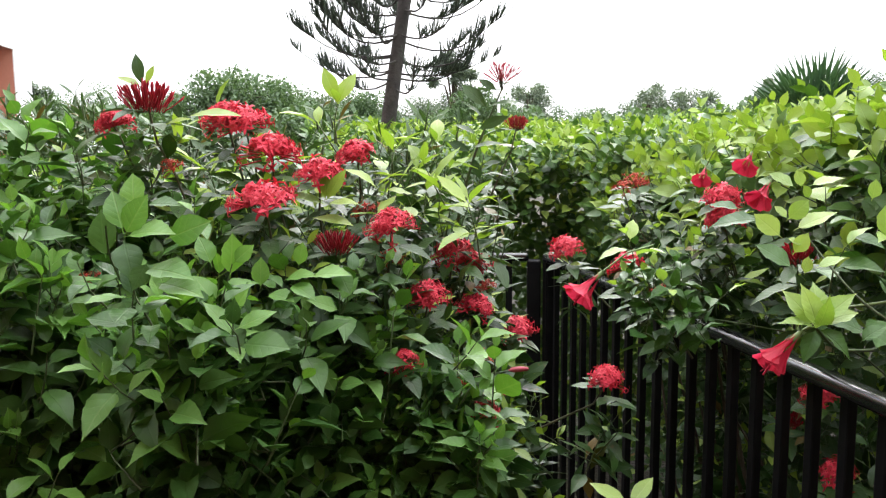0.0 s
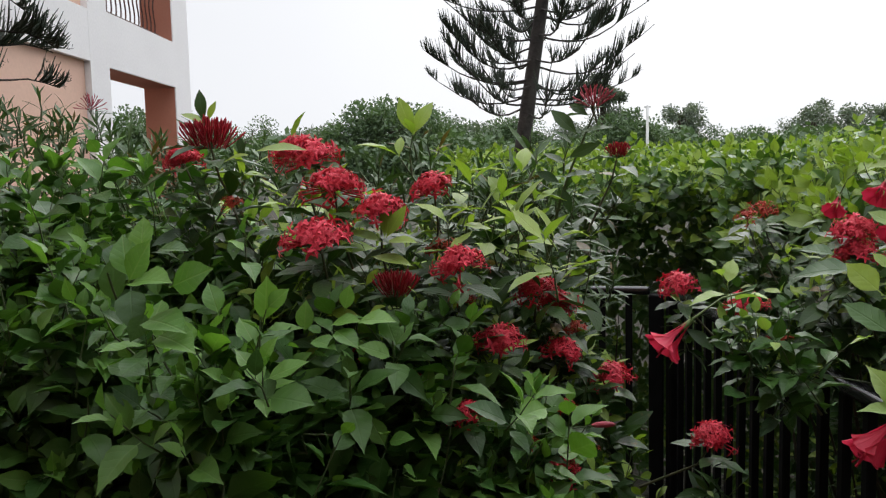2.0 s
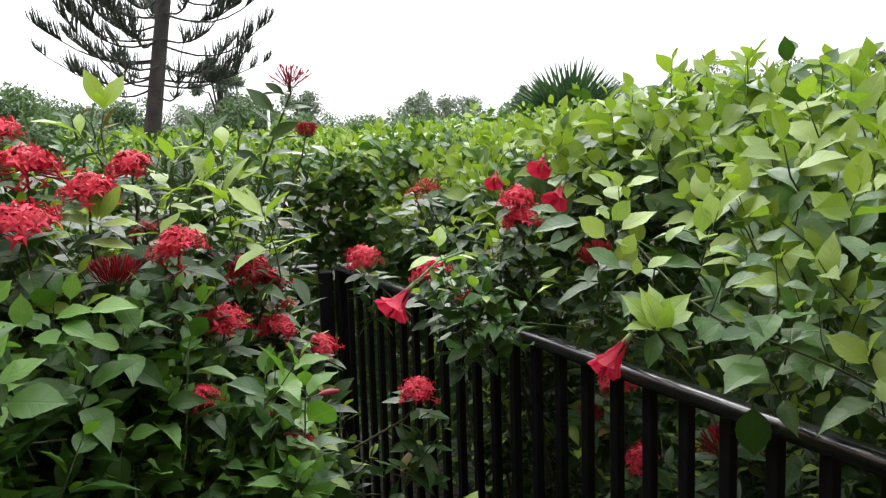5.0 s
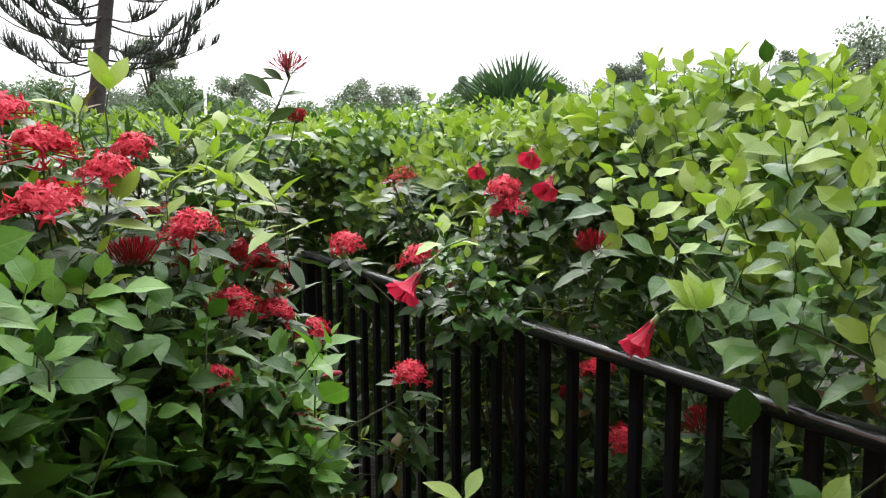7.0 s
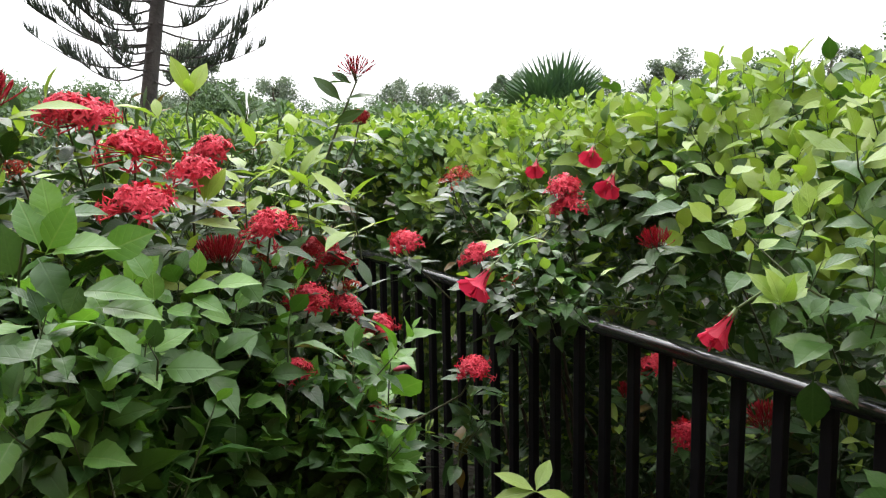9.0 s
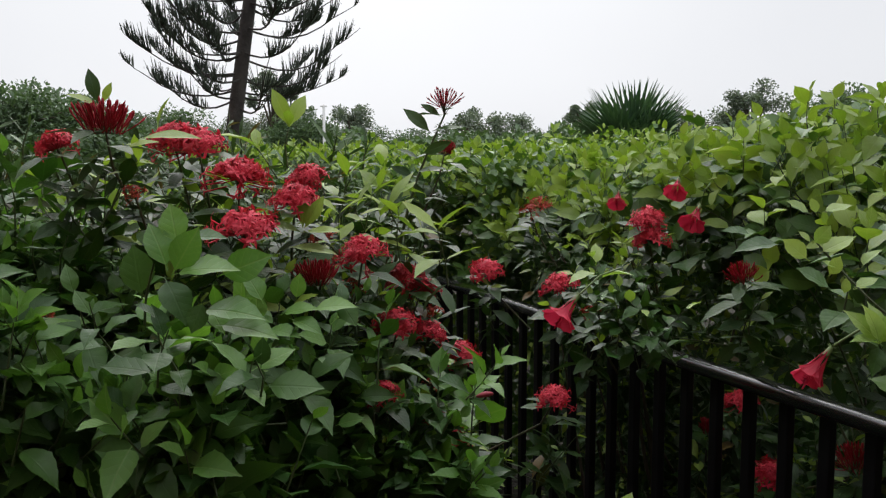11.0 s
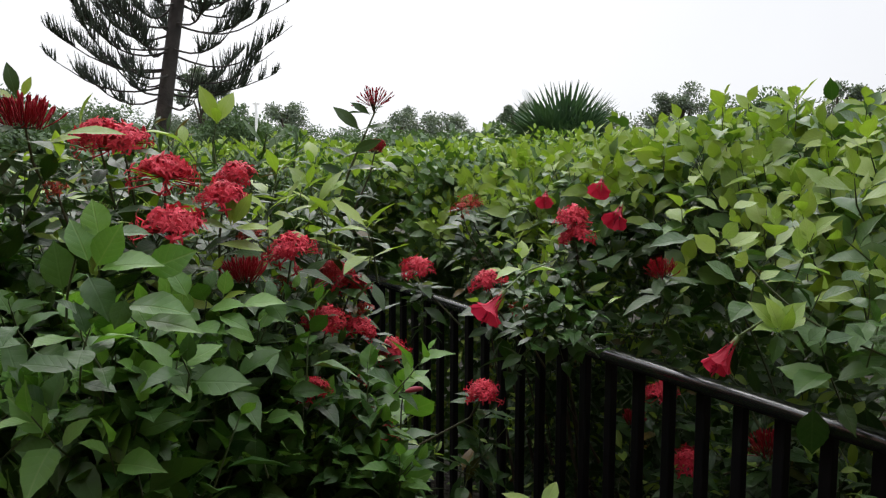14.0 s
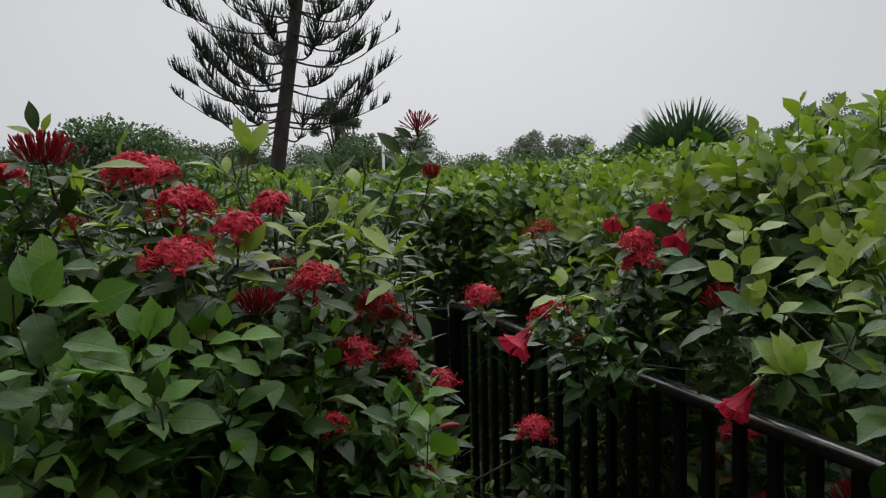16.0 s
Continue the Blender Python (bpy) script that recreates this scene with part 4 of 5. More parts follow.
# the hedge past the open end of the fence: out of view, added for its shade
for k in range(420):
    y, u = r.uniform(-0.9, 0.58), 0.06 + 1.3 * r.random()
    hd.mass_shoot(at_fence(y, u, 1.62 + 0.04 * r.normal() - 0.25 * r.random() ** 2 - 0.25 * max(0.0, 0.3 - u)), (0.3 * r.normal(), 0.3 * r.normal(), 1.0), r.uniform(0.9, 1.3), r.random() < 0.5)
# the far side of the hedge, which closes it behind
for k in range(520):
    y, z = r.uniform(0.2, 3.05), 0.05 + 1.4 * r.random()
    hd.mass_shoot(at_fence(y, 1.05 + 0.35 * r.random(), z), (-0.4 + 0.4 * r.normal(), 0.4 * r.normal(), 0.7), r.uniform(1.0, 1.4), False)
# the side that hangs down over the rail near the end of the hedge
for k in range(16):
    y = r.uniform(0.86, 1.06)
    top, edge = bank_top(y, 0.0)
    z = 1.30 + 0.14 * r.random()
    hd.mass_shoot(at_fence(y, edge + 0.06 + 0.22 * r.random() + 0.35 * (1.35 - z), z), (-0.7 + 0.3 * r.normal(), -0.4 + 0.3 * r.normal(), 0.6), r.uniform(0.55, 0.8), r.random() < 0.15)
# single shoots that stand above the crest
for tip, size in (((0.939, 1.971, 1.72), 0.9), ((1.10, 1.638, 1.77), 0.9), ((0.920, 1.646, 1.76), 0.85), ((1.081, 1.885, 1.75), 1.0), ((0.706, 1.191, 1.500), 0.9),
                  ((0.70, 1.471, 1.52), 0.9), ((0.85, 1.78, 1.67), 0.9), ((1.00, 1.50, 1.76), 0.9), ((1.20, 1.50, 1.75), 0.9), ((1.02, 1.25, 1.71), 0.85), ((0.98, 1.00, 1.66), 0.85)):
    hd.shoot(np.array(tip) - (0, 0, 0.05), (-0.1, -0.1, 1), 5, size, True, length=0.075)
hd.build(lambda p: p[1] - 0.8 * p[2])

# ---------------------------------------------------------------- hibiscus that arches over the fence
hr = Shrub("hibiscus_shrub", (1.0, 1.25, 0), "hibiscus shrub arching over the fence with pale young leaves", "shrub", HIBISCUS_PALE, seed=51)
hr.branch([(1.02, 1.28, 0.0), (1.00, 1.38, 0.7), (0.88, 1.52, 1.14), (0.62, 1.52, 1.20), (0.42, 1.47, 1.24)], [0.008, 0.005, 0.0022, 0.0014, 0.001])
hr.branch([(1.04, 1.22, 0.0), (1.02, 1.02, 0.7), (0.86, 0.86, 1.15), (0.62, 0.80, 1.30), (0.46, 0.84, 1.36), (0.43, 0.92, 1.43), (0.41, 0.95, 1.47)], [0.008, 0.005, 0.0022, 0.0016, 0.0015, 0.0014, 0.0012])
hr.branch([(1.02, 1.28, 0.0), (1.25, 1.70, 0.8), (1.10, 1.86, 1.30), (0.74, 1.76, 1.46)], [0.008, 0.004, 0.002, 0.0012])
hr.fill([((0.43, 1.46, 1.29), (0.10, 0.09, 0.06))], 20, depth=0.05, size=(0.55, 0.75), young=0.05, single=20)
for tip, way, count, size, young in (
        ((0.47, 0.93, 1.43), (0.1, -0.3, 0.9), 5, 0.75, False), ((0.52, 0.90, 1.47), (0.1, -0.3, 0.9), 6, 0.8, True), ((0.50, 0.86, 1.40), (0.1, -0.4, 0.7), 6, 0.8, False),
        ((0.331, 1.477, 1.400), (-0.3, -0.1, 0.9), 7, 0.75, True), ((0.377, 1.55, 1.355), (-0.3, -0.2, 0.9), 7, 0.75, False), ((0.430, 1.418, 1.255), (-0.2, -0.5, 0.3), 7, 0.8, False),
        ((0.535, 0.820, 1.425), (-0.1, -0.1, 1.0), 6, 0.7, False), ((0.576, 0.838, 1.36), (-0.1, -0.3, 0.8), 6, 0.7, False)):
    hr.shoot(tip, way, count, size, young)
# the pale sprig over the rail, leaf by leaf
for at, along, young, face in (
        ((0.403, 0.939, 1.46), (0.025, -0.004, 0.025), 1, 1), ((0.41, 0.935, 1.449), (0.044, -0.01, 0.026), 1, 0),
        ((0.399, 0.938, 1.44), (-0.028, 0.013, 0.029), 1, 1), ((0.409, 0.948, 1.461), (-0.013, 0.007, 0.017), 1, 0),
        ((0.43, 0.978, 1.496), (-0.028, 0.012, 0.021), 1, 0), ((0.436, 0.976, 1.496), (-0.004, 0.005, 0.023), 1, 1),
        ((0.443, 0.974, 1.499), (0.038, -0.01, 0.013), 1, 0), ((0.44, 0.962, 1.484), (-0.009, -0.005, 0.017), 1, 1),
        ((0.393, 0.895, 1.426), (0.017, -0.002, 0.025), 1, 1), ((0.391, 0.883, 1.411), (-0.036, 0.016, 0.03), 0, 0),
        ((0.396, 0.87, 1.407), (0.005, 0.001, 0.021), 1, 1), ((0.407, 0.868, 1.415), (0.028, -0.007, 0.015), 1, 0),
        ((0.404, 0.893, 1.436), (-0.015, 0.006, 0.01), 1, 0)):
    hr.leaf(at, along, (0.05, -1.0, 0.35) if face else (0.0, -0.45, 1.0), 1.0 * math.hypot(*along), young, 2)
for along, long, young, face in (
        ((-0.030, 0.010, 0.050), 0.054, 1, 1), ((-0.012, -0.004, 0.055), 0.050, 1, 1), ((0.010, 0.012, 0.055), 0.056, 1, 1), ((0.030, -0.006, 0.044), 0.058, 1, 0),
        ((0.044, 0.004, 0.026), 0.056, 1, 0), ((-0.040, -0.010, 0.018), 0.046, 1, 0), ((0.004, -0.030, 0.030), 0.042, 1, 1), ((0.030, 0.030, 0.030), 0.050, 1, 0),
        ((-0.020, -0.020, -0.026), 0.044, 0, 0), ((0.034, -0.020, -0.020), 0.048, 0, 0)):
    hr.leaf((0.371, 0.783, 1.368), along, (0.05, -1.0, 0.35) if face else (0.0, -0.45, 1.0), 0.86 * long, young, 1 if face else 3)
hr.branch([(0.46, 0.84, 1.33), (0.40, 0.80, 1.34), (0.371, 0.783, 1.368)], [0.0018, 0.0016, 0.0013])
for at, along, young, face in (
        ((0.502, 0.905, 1.441), (0.002, 0.005, 0.037), 1, 1), ((0.478, 0.944, 1.442), (0.027, -0.03, -0.003), 0, 0),
        ((0.527, 0.987, 1.479), (0.007, 0.002, 0.026), 1, 1), ((0.393, 0.984, 1.457), (-0.056, 0.018, 0.002), 0, 0),
        ((0.391, 1.049, 1.464), (-0.035, 0.013, 0.013), 0, 0), ((0.451, 0.801, 1.346), (0.034, -0.009, 0.015), 0, 0),
        ((0.46, 0.781, 1.375), (0.02, -0.019, -0.013), 0, 0), ((0.419, 0.791, 1.351), (0.021, -0.004, 0.021), 0, 0),
        ((0.512, 0.844, 1.413), (0.029, -0.007, 0.016), 0, 0)):
    hr.leaf(at, along, (0.05, -1.0, 0.35) if face else (0.0, -0.45, 1.0), 1.05 * math.hypot(*along), young, 2 if face else 0)
# a broad leaf that hangs over the rail, and a low shoot beside it
hr.leaf((0.745, 1.130, 1.150), (0.02, -0.03, -1.0), (-0.6, -0.75, 0.25), 0.092, 0, 2)
hr.branch([(0.86, 0.86, 1.15), (0.72, 0.85, 1.09), (0.61, 0.826, 1.075)], [0.0025, 0.0018, 0.0013])
for along, young in (((-0.020, 0.035, 0.040), 0), ((0.025, -0.010, 0.050), 1), ((-0.050, 0.010, 0.020), 0), ((0.050, -0.020, 0.020), 0)):
    hr.leaf((0.61, 0.826, 1.080), along, (-0.3, -0.6, 0.8), 0.058, young, 0)
hibiscus_flower(hr, (0.280, 1.405, 1.325), (0.235, 1.390, 1.283), 1, (0.38, 1.44, 1.37), 1)
hibiscus_flower(hr, (0.409, 0.905, 1.333), (0.372, 0.900, 1.297), 0, (0.50, 0.88, 1.375), 2)
hibiscus_flower(hr, (0.690, 1.695, 1.470), (0.655, 1.670, 1.430), 1, (0.73, 1.72, 1.52), 3)
hibiscus_flower(hr, (0.675, 1.765, 1.530), (0.650, 1.735, 1.498), 1, (0.71, 1.78, 1.57), 4)
hibiscus_flower(hr, (0.695, 2.125, 1.490), (0.675, 2.095, 1.455), 1, (0.72, 2.10, 1.54), 5)
hr.build(lambda p: p[1] - 0.2 * p[2])

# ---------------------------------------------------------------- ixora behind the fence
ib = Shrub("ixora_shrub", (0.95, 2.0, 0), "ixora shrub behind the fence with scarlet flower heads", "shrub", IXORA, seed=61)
IB_LUMPS = [((0.66, 2.35, 1.14), (0.20, 0.28, 0.24)), ((1.0, 1.45, 0.70), (0.22, 0.40, 0.36)), ((0.80, 2.0, 0.9), (0.22, 0.45, 0.42)), ((0.68, 2.0, 1.24), (0.14, 0.22, 0.16))]
ib.trunks(3, IB_LUMPS)
ib.fill(IB_LUMPS, 230, lo=(0.42, 0.9, 0.2), hi=(1.3, 3.1, 1.5), depth=0.16, size=(0.7, 0.95), single=20, gate=lambda p: past_fence(p, 1.22, 0.16))
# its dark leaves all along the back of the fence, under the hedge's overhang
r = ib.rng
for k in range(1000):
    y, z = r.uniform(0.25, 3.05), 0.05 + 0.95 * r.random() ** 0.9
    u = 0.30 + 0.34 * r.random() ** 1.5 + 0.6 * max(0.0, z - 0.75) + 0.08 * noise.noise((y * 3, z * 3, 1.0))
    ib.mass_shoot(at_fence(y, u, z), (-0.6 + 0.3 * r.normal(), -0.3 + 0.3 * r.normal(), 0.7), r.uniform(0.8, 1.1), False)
for n, (pos, rad, state) in enumerate((
        ((0.351, 2.245, 1.268), 0.056, "open"), ((0.654, 1.867, 1.430), 0.052, "open"), ((0.650, 1.855, 1.385), 0.050, "open"), ((0.456, 1.961, 1.263), 0.048, "open"), ((0.607, 2.516, 1.439), 0.052, "faded"),
        ((0.55, 2.45, 1.425), 0.040, "faded"), ((0.640, 1.45, 1.355), 0.036, "tube"), ((0.84, 1.73, 1.00), 0.044, "open"), ((0.80, 1.56, 0.89), 0.044, "open"),
        ((0.87, 1.39, 0.98), 0.046, "tube"), ((0.52, 1.90, 1.20), 0.032, "faded"), ((0.80, 1.80, 0.92), 0.036, "tube"))):
    flower_head(ib, pos, rad, state, (-0.15 + 0.2 * math.sin(n * 1.9), -0.22, 1.0), {"open": 100, "tube": 80, "faded": 26}[state], seed=n + 40)
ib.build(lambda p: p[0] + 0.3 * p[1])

# ---------------------------------------------------------------- far hedge


def hedge_block(x0, x1, y0, y1, top, count, seed, front, single=0):
    h = Shrub("hedge_shrub", ((x0 + x1) / 2, (y0 + y1) / 2, 0), "clipped hedge shrub with small light green leaves", "shrub", HEDGE, "hedge behind the fence", single=220, seed=seed)
    r = h.rng
    for k in range(count):
        x, y = r.uniform(x0, x1), y0 + (y1 - y0) * r.random() ** 1.2
        z = top + 0.07 * noise.noise((x * 1.7, y * 1.7, 3.0)) + 0.05 * noise.noise((x * 5, y * 5, 1.0)) - 0.16 * r.random() ** 2
        edge = max(0.0, 0.25 - (y - y0)) if front else 0.0
        tip, way = (x, y, z - edge * edge * 2.2), (r.normal() * 0.3, -edge * 2 + r.normal() * 0.3, 1)
        (h.shoot(tip, way, 7, 0.9, r.random() < 0.45) if k < single else h.mass_shoot(tip, way, r.uniform(0.85, 1.15), r.random() < 0.55))
    if front:
        for k in range(int((x1 - x0) * 800)):
            z = 0.05 + (top - 0.07) * r.random() ** 0.8
            x = r.uniform(x0, x1)
            y = y0 + 0.10 * noise.noise((x * 2.5, z * 3, 2.0)) + 0.22 * r.random() ** 1.5 + 1.1 * min(0.55, max(0.0, top - 0.24 - z))
            h.mass_shoot((x, y, z), (r.normal() * 0.35, -0.7, 0.65), r.uniform(0.7, 1.0), r.random() < 0.12)
    h.trunks(3, [(((x0 + x1) / 2, (y0 + y1) / 2, top * 0.6), ((x1 - x0) / 2, 0.2, 0.3))])
    h.build(lambda p: p[1])


hedge_block(-0.6, 0.85, 3.52, 4.6, 1.58, 380, 41, True, 15)
hedge_block(0.6, 1.9, 3.02, 4.6, 1.63, 480, 42, True, 15)
hedge_block(1.9, 3.6, 2.9, 4.6, 1.72, 520, 43, True, 15)
hedge_block(-0.8, 1.6, 4.6, 7.5, 1.68, 620, 44, False)
hedge_block(1.6, 5.0, 4.6, 7.5, 1.76, 800, 45, False)
hedge_block(-1.0, 6.5, 7.5, 11.0, 1.76, 1100, 46, False)

# ---------------------------------------------------------------- narrow-leaved shrubs
for n, (x, y, lumps, count) in enumerate((
        (-0.15, 2.6, [((-0.35, 2.50, 1.25), (0.45, 0.28, 0.42)), ((-0.02, 2.60, 1.25), (0.22, 0.26, 0.40)), ((-0.25, 2.55, 0.8), (0.4, 0.3, 0.4))], 560),
        (-1.2, 2.7, [((-1.15, 2.65, 1.32), (0.55, 0.38, 0.42)), ((-1.2, 2.65, 0.8), (0.5, 0.35, 0.5))], 620),
        (-2.1, 2.9, [((-1.95, 2.85, 1.48), (0.50, 0.40, 0.42)), ((-2.45, 2.9, 1.40), (0.5, 0.4, 0.4)), ((-2.1, 2.8, 0.8), (0.6, 0.4, 0.5))], 760))):
    sh = Shrub("narrow_leaved_shrub", (x, y, 0), "upright shrub with long narrow grey-green leaves", "shrub", NARROW, "narrow-leaved shrubs along the fence", seed=70 + n)
    sh.trunks(3, lumps)
    sh.fill(lumps, count, depth=0.18, out=0.5, single=12, young=0.0, lo=(-4, 2.1, 0.3), hi=(0.24, 3.12, 2.1))
    if n == 0:
        for tip in ((0.15, 2.42, 1.36), (0.19, 2.46, 1.30), (0.10, 2.40, 1.30)):
            sh.shoot(tip, (0.1, -0.35, 1.0), 16, 0.75, False)
    if n == 2:
        flower_head(sh, (-1.476, 2.550, 1.819), 0.045, "bud", (0.1, -0.2, 1.0), 34, seed=91)
    sh.build(lambda p: -p[2])

# ---------------------------------------------------------------- building
B_ORIGIN, B_ALONG, B_IN = np.array([-4.85, 9.4, 0.0]), np.array([-0.158, 0.987, 0.0]), np.array([-0.987, -0.158, 0.0])
B_POSE = Matrix(((B_ALONG[0], B_IN[0], 0, B_ORIGIN[0]), (B_ALONG[1], B_IN[1], 0, B_ORIGIN[1]), (0, 0, 1, 0), (0, 0, 0, 1)))


def building():
    """Two storeys: a terrace frame with two openings right through it, and the closed wing beside it. x runs along the front, y goes in."""
    house = tagged(new("apartment_building"), "two-storey building with white bands and peach panels", "building")
    house.matrix_world = B_POSE

    def slab(name, boxes, mat, label=""):
        bm = bmesh.new()
        for lo, hi in boxes:
            bm_box(bm, lo, hi)
        return part(name, bm, mat, house, label)

    d = 0.38
    slab("wall", [((-2.31, 0, 0), (-1.896, d, 6.6))], M_WHITE)
    slab("wall", [((-0.04, 0, 0), (0.508, d, 6.6))], M_WHITE)
    slab("beam", [((-1.896, 0.0, 2.68), (-0.04, d, 3.22))], M_WHITE)
    slab("beam", [((-1.896, 0.0, 5.2), (-0.04, d, 6.6))], M_WHITE)
    slab("parapet", [((-1.896, 0.0, 0), (-0.04, d, 0.75))], M_WHITE)
    # painted linings of the openings
    for z0, z1 in ((0.75, 2.68), (3.22, 5.2)):
        slab("reveal", [((-0.052, 0.012, z0), (-0.046, d + 0.004, z1 - 0.006))], M_REVEAL, "terracotta painted lining of the opening")
        slab("soffit", [((-1.89, 0.012, z1 - 0.008), (-0.056, d + 0.004, z1 - 0.003))], M_REVEAL)
    slab("wall", [((-9.0, 0.06, 0), (-2.314, 7.0, 6.6))], M_PEACH, "peach painted wall set back in white bands")
    slab("band", [((-9.0, 0.0, 2.69), (-2.314, 0.056, 3.17))], M_WHITE, "white raised band between the storeys")
    slab("band", [((-9.0, 0.0, 5.9), (-2.314, 0.056, 6.6))], M_WHITE, "white raised band under the roof")
    slab("roof", [((-9.2, -0.15, 6.604), (0.65, 7.2, 6.75))], M_WHITE)
    # wavy iron bars across the upper opening
    grille = thing("grille", 0, 0, 0, "brown iron balcony grille of wavy bars", "grille")
    grille.parent = house
    for z in (3.30, 4.22):
        bm = bmesh.new()
        bm_box(bm, (-1.89, 0.17, z - 0.015), (-0.058, 0.20, z + 0.015), 0.003)
        part("rail", bm, M_GRILLE, grille)
    pts = [(0.022 * math.sin(k * 0.9), 0.0, k * 0.0575) for k in range(17)]
    v, q = tube(pts, 0.009, 5)
    bar = mesh_np("bar", v, q, M_GRILLE)
    for k in range(15):
        child("bar", bar, grille, Matrix.Translation((-1.84 + 0.122 * k, 0.185, 3.30)))
    del grille["category"]


building()

# ---------------------------------------------------------------- conifers


def araucaria(x, y, lean, height, radius, whorls, reach, seed, label, lifts=(0.14, 0.36)):
    """A whorled conifer: bare boughs that sag and then sweep up, with ropes of needles standing on their outer half."""
    r = np.random.default_rng(seed)
    tree = thing("conifer_tree", x, y, 0, label, "tree")
    n = 14
    pts = [(lean * height * k / n, 0.02 * math.sin(k * 1.3), height * k / n) for k in range(n + 1)]
    v, q = tube(pts, [radius * (1.15 - 0.95 * k / n) for k in range(n + 1)], 10)
    child("trunk", mesh_np("trunk", v, q, M_BARK), tree)
    for w, z in enumerate(whorls):
        turn = r.uniform(0, 6.28)
        count = 6
        for b in range(count):
            a = turn + b * 2 * math.pi / count + r.normal() * 0.25
            length = reach * r.uniform(0.74, 1.04) * (1 - 0.04 * w)
            d, s = np.array([math.cos(a), math.sin(a), 0]), np.array([-math.sin(a), math.cos(a), 0])
            root = np.array([lean * z, 0, z + r.normal() * 0.035])
            sag, lift = r.uniform(0.02, 0.10), r.uniform(*lifts)

            def on(f):
                return root + d * length * (f - 0.10 * f ** 3) + np.array([0, 0, length * (-sag * math.sin(math.pi * min(1, f * 1.3)) + lift * f ** 2.4)]) + s * 0.03 * math.sin(f * 5 + b)

            bag = Bag()
            line = [on(k / 8) for k in range(9)]
            v, q = tube(line, [0.011 * (1 - 0.75 * k / 8) for k in range(9)], 5)
            bag.add(v, q)
            child("bough", bag.mesh("bough", [M_BARK]), tree)
            ropes = Bag()
            bare = r.uniform(0.22, 0.42)
            for k in range(96):
                f = bare + (1 - bare) * (k / 96) + r.normal() * 0.012
                if noise.noise((f * 9, w * 3.1 + b * 7.7, 0.5)) < -0.12:
                    continue
                at = on(min(f, 1.0))
                ahead = unit(on(min(f + 0.05, 1.05)) - on(f - 0.05))
                side = s * (1 if k % 2 else -1)
                up = np.array([0, 0, 1.0])
                grow = (0.07 + 0.14 * math.sin(math.pi * min(1, max(0, (f - bare) / (1.04 - bare))) ** 0.7)) * r.uniform(0.65, 1.25)
                go = unit(side * r.uniform(0.0, 0.9) + ahead * r.uniform(0.2, 0.9) + up * r.uniform(0.3, 0.9))
                rope = [at, at + go * grow * 0.5, at + go * grow * 0.85 + up * grow * 0.35]
                v, q = tube(rope, np.array([0.0042, 0.0058, 0.0018]) * r.uniform(0.8, 1.2), 3)
                ropes.add(v, q)
                for _ in range(4):
                    g = r.uniform(0.2, 1.0)
                    p0 = at + go * grow * g * 0.9
                    v, q = tube([p0, p0 + unit(go + r.normal(size=3) * 0.7) * 0.026], [0.0024, 0.0006], 3)
                    ropes.add(v, q)
            child("needles", ropes.mesh("needles", [M_CON]), tree, None, "", "stuff")
    return tree


araucaria(-0.77, 7.8, 0.150, 7.5, 0.080, [2.20, 2.38, 2.58, 2.80, 3.02, 3.24, 3.46, 3.70, 3.95, 4.25, 4.6, 5.0], 1.42, 14, "tall dark conifer with whorled upswept boughs")
araucaria(-3.45, 3.90, 0.0, 6.0, 0.08, [2.22, 2.42, 2.64, 2.9, 3.3, 3.9], 0.95, 8, "dark conifer beside the building, boughs hanging over", (-0.30, -0.05))


def fan_palm(x, y, z):
    palm = thing("fan_palm", x, y, 0, "fan palm with stiff spiky blue-green leaves", "palm")
    v, q = tube([(0, 0, 0), (0.02, 0, z * 0.5), (0, 0, z)], [0.14, 0.12, 0.10], 9)
    child("trunk", mesh_np("trunk", v, q, M_BARK), palm)
    r = np.random.default_rng(3)
    for n, (az, tilt, size) in enumerate(((-100, 62, 0.86), (-60, 52, 0.80), (-150, 45, 0.84), (180, 35, 0.80), (0, 50, 0.82), (-30, 30, 0.8), (90, 50, 0.8), (40, 40, 0.75), (140, 45, 0.75), (-115, 25, 0.8), (-80, 76, 0.78), (-20, 72, 0.74), (-150, 70, 0.76), (170, 60, 0.8), (10, 62, 0.8), (-70, 40, 0.7))):
        a, t = radians(az), radians(tilt)
        d = np.array([math.cos(a) * math.cos(t), math.sin(a) * math.cos(t), math.sin(t)])
        side = unit(np.cross(d, (0, 0, 1)))
        start = np.array([0, 0, z])
        heart = start + d * 0.42
        bag = Bag()
        v, q = tube([start, heart], [0.016, 0.010], 5)
        bag.add(v, q, None, 0)
        for k in range(26):
            b = radians(-105 + 210 * k / 25)
            go = unit(math.cos(b) * d + math.sin(b) * side + np.array([0, 0, 0.04]))
            face = unit(np.cross(side, d) + r.normal(size=3) * 0.15)
            across = unit(np.cross(go, face))
            l = size * (0.72 + 0.28 * math.cos(b)) * r.uniform(0.92, 1.05) * 1.0
            w = 0.026
            m = heart + go * l * 0.55
            p = [heart - across * 0.004, heart + across * 0.004, m - across * w, m + face * 0.012, m + across * w, heart + go * l - np.array([0, 0, 0.03]), heart + go * l + across * 0.003 - np.array([0, 0, 0.03])]
            bag.add(np.array(p), np.array([[0, 1, 3, 2], [1, 4, 3, 0], [2, 3, 6, 5], [3, 4, 6, 5]]), np.array([[.4, 0], [.6, 0], [0, .5], [.5, .5], [1, .5], [.4, 1], [.6, 1]]), 0)
        child("frond", bag.mesh("frond", [M_PALM]), palm)


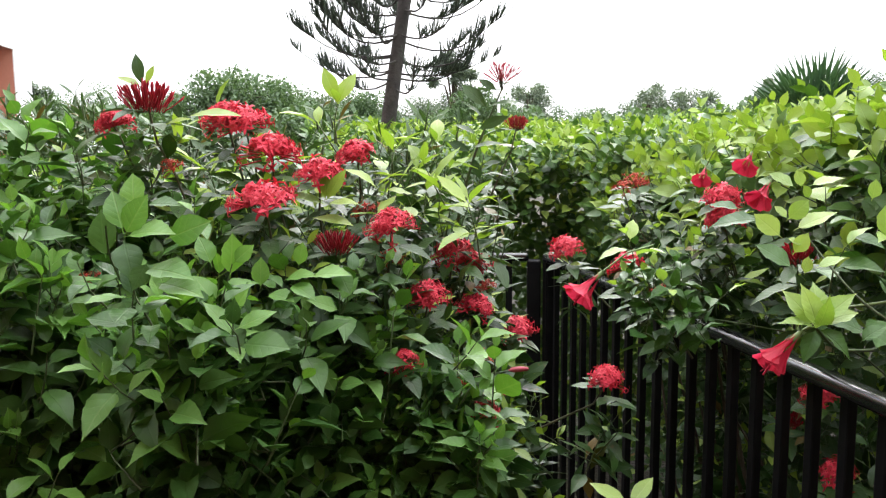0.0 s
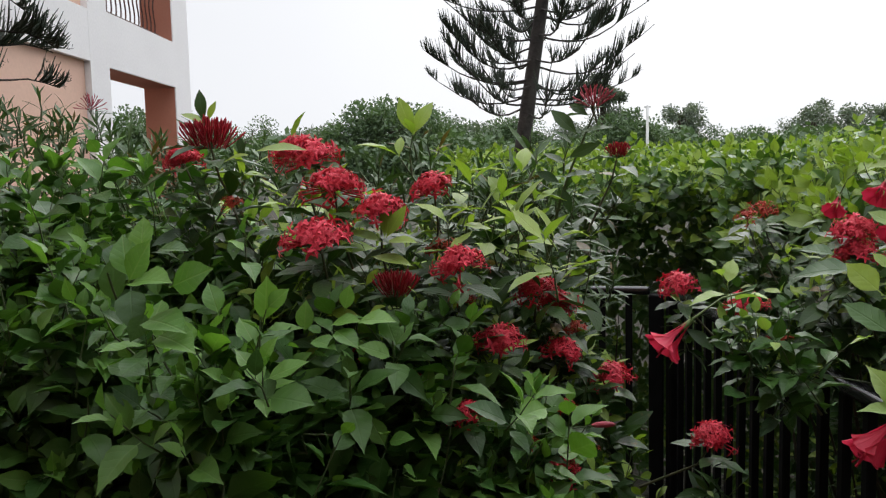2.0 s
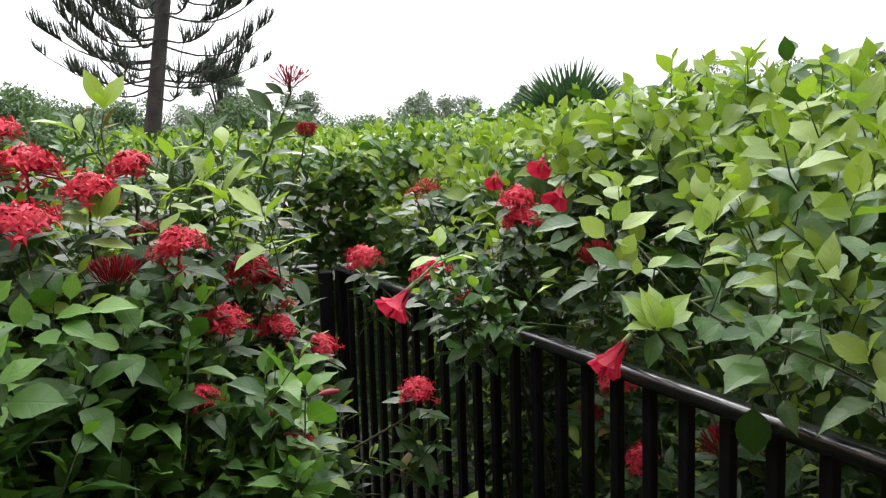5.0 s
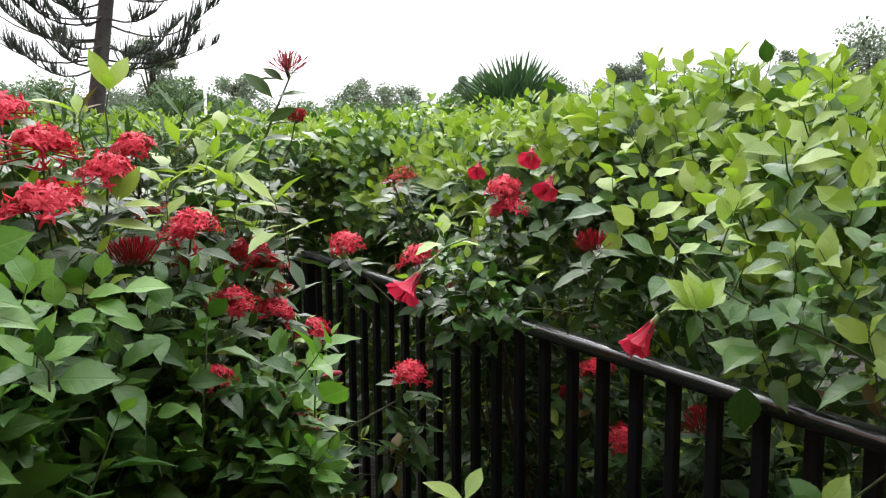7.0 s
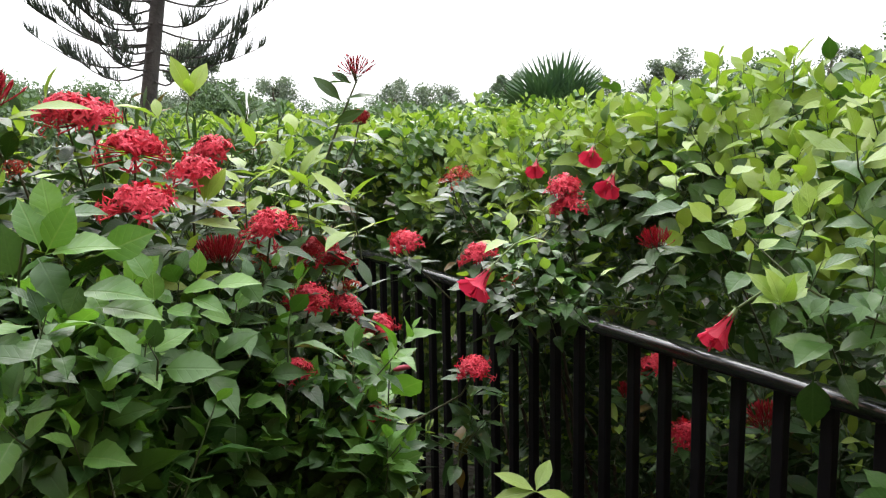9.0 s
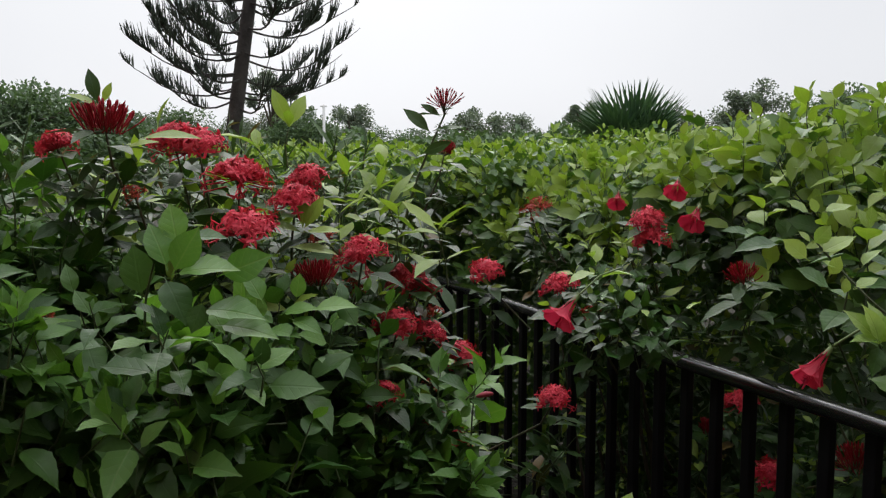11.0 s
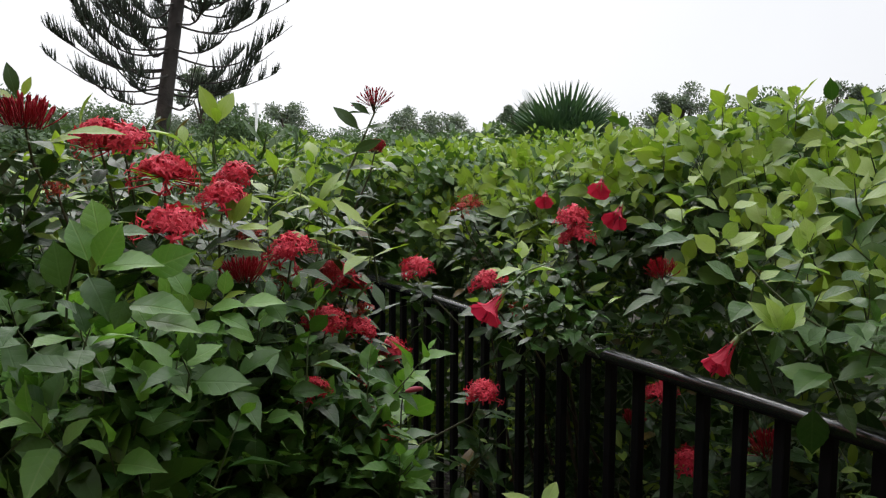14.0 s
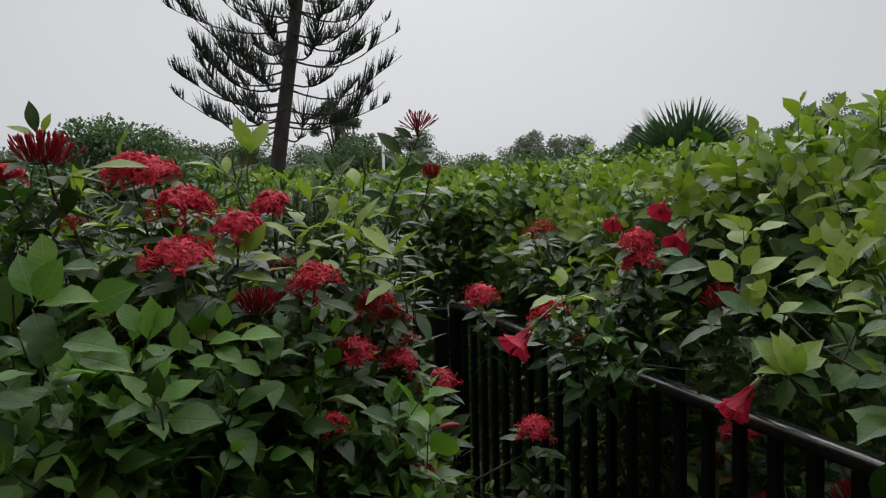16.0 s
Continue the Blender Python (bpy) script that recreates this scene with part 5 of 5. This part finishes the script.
fan_palm(4.93, 10.78, 1.62)

# ---------------------------------------------------------------- distant trees


def leaf_cloud(r, place, out, size):
    """Small folded leaves at many places at once: corners and faces."""
    n = len(place)
    y = out + r.normal(size=(n, 3)) * 0.8
    y /= np.linalg.norm(y, axis=1)[:, None]
    z = np.c_[r.normal(size=(n, 2)) * 0.6, np.ones(n)]
    z -= (z * y).sum(1)[:, None] * y
    z /= np.linalg.norm(z, axis=1)[:, None]
    x = np.cross(y, z)
    shape = np.array([(0, 0, 0), (0.36, 0.5, 0.08), (0, 1, 0), (-0.36, 0.5, 0.08), (0, 0.5, -0.05)])
    v = place[:, None] + size[:, None, None] * (shape[None, :, :1] * x[:, None] + shape[None, :, 1:2] * y[:, None] + shape[None, :, 2:] * z[:, None])
    q = np.array([[0, 1, 2, 4], [0, 4, 2, 3]])[None] + 5 * np.arange(n)[:, None, None]
    return v.reshape(-1, 3), q.reshape(-1, 4)


def far_tree(az, dist, top, width, mat, seed, airy=0.0, trunk_show=0.3, leaves=2600):
    """az: degrees to the left of straight ahead; top: height; width: of the crown."""
    r = np.random.default_rng(seed)
    x, y = -math.sin(radians(az)) * dist, math.cos(radians(az)) * dist
    tree = thing("tree", x, y, 0, "distant leafy tree with a broken rounded crown" if not airy else "distant thin-crowned tree with open branches", "tree", "distant trees")
    low = top * trunk_show
    v, q = tube([(0, 0, 0), (0.1, 0.05, top * 0.35), (0, 0, top * 0.75)], [0.05 * top ** 0.8, 0.035 * top ** 0.8, 0.01 * top], 7)
    child("trunk", mesh_np("trunk", v, q, M_WOOD), tree)
    bag, limbs = Bag(), Bag()
    clumps = []
    count = 46 if not airy else 18
    for k in range(count):
        u = r.normal(size=3)
        u = unit(u) * r.uniform(0.45, 1.0)
        c = np.array([u[0] * width / 2 * 0.82, u[1] * width / 2 * 0.82, (low + top) / 2 + u[2] * (top - low) / 2 * 0.82])
        s = r.uniform(0.10, 0.20) * width * (1 - 0.35 * airy)
        clumps.append((c, min(s, (top - low) * 0.42)))
        v, q = tube([(0, 0, top * 0.4), c * (0.5, 0.5, 1) * 0.9 + np.array([0, 0, 0.05 * top]), c], [0.02 * top ** 0.8, 0.012 * top ** 0.8, 0.004 * top], 4)
        limbs.add(v, q)
    n = leaves
    which = r.integers(len(clumps), size=n)
    centre, size = np.array([c for c, _ in clumps])[which], np.array([s for _, s in clumps])[which]
    u = r.normal(size=(n, 3))
    u /= np.linalg.norm(u, axis=1)[:, None]
    place = centre + u * (size * r.random(n) ** (0.42 if not airy else 0.6))[:, None] * (1, 1, 0.8)
    bag.add(*leaf_cloud(r, place, u, r.uniform(0.022, 0.038, n) * (width + top) * (0.5 if not airy else 0.42)))
    child("limb_work", limbs.mesh("limb_work", [M_WOOD]), tree, None, "", "stuff")
    child("crown", bag.mesh("crown", [mat]), tree, None, "", "stuff")
    return tree


PX = 1426.0
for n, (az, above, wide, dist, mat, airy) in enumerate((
        (27.0, 130, 60, 55, M_FAR_HAZE, 0), (23.8, 100, 110, 60, M_FAR, 0.4), (19.5, 95, 110, 58, M_FAR_HAZE, 0), (14.6, 132, 170, 50, M_FAR, 0), (11.5, 118, 120, 52, M_FAR, 0),
        (8.0, 100, 110, 60, M_FAR_HAZE, 0.0), (5.0, 95, 110, 58, M_FAR, 0), (1.5, 95, 100, 60, M_FAR_HAZE, 0.4), (-0.9, 178, 90, 62, M_FAR_HAZE, 0.8), (-2.6, 112, 115, 40, M_FAR, 0),
        (-6.4, 120, 90, 60, M_FAR_HAZE, 0.9), (-9.5, 72, 120, 60, M_FAR, 0.2), (-14.2, 113, 90, 60, M_FAR_HAZE, 0.5), (-17.6, 100, 90, 64, M_FAR_HAZE, 0.5), (-22.1, 138, 46, 55, M_FAR_HAZE, 0.4),
        (-25.5, 90, 120, 60, M_FAR_HAZE, 0), (-29.5, 105, 110, 60, M_FAR_HAZE, 0.3), (-33.4, 152, 80, 58, M_FAR_HAZE, 0.3), (-38, 120, 130, 60, M_FAR, 0), (-43.0, 150, 110, 60, M_FAR_HAZE, 0.6),
        (-48, 165, 160, 60, M_FAR_HAZE, 0.3), (31, 110, 140, 60, M_FAR, 0), (36, 120, 140, 60, M_FAR_HAZE, 0))):
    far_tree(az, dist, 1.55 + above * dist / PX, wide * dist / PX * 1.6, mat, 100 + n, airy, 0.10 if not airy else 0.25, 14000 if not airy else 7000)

# a low belt of scrub below the trees
belt_bag = Bag()
rr = np.random.default_rng(77)
ba = np.radians(rr.uniform(-55, 42, 26000))
bd = rr.uniform(44, 52, 26000)
hump = np.array([3.4 + 0.9 * noise.noise((a * 9, 0.0, 0.0)) + 0.6 * noise.noise((a * 40, 2.0, 0.0)) for a in ba])
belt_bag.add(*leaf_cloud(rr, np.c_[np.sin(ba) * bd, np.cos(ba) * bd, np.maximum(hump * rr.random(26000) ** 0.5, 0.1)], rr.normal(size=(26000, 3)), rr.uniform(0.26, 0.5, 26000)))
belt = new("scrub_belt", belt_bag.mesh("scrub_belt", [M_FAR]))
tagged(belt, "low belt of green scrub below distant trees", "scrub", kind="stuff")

# ---------------------------------------------------------------- white post
v, q = tube([(0, 0, 0), (0, 0, 1.9), (0, 0, 3.75), (0, 0, 3.80)], [0.055, 0.052, 0.050, 0.02], 10)
post = thing("lamp_post", 2.12, 30.0, 0, "slim white painted post among distant trees", "post")
child("shaft", mesh_np("shaft", v, q, M_POLE), post)
v, q = tube([(-0.12, 0, 3.74), (0.12, 0, 3.74)], [0.03, 0.03], 6)
child("arm", mesh_np("arm", v, q, M_POLE), post)
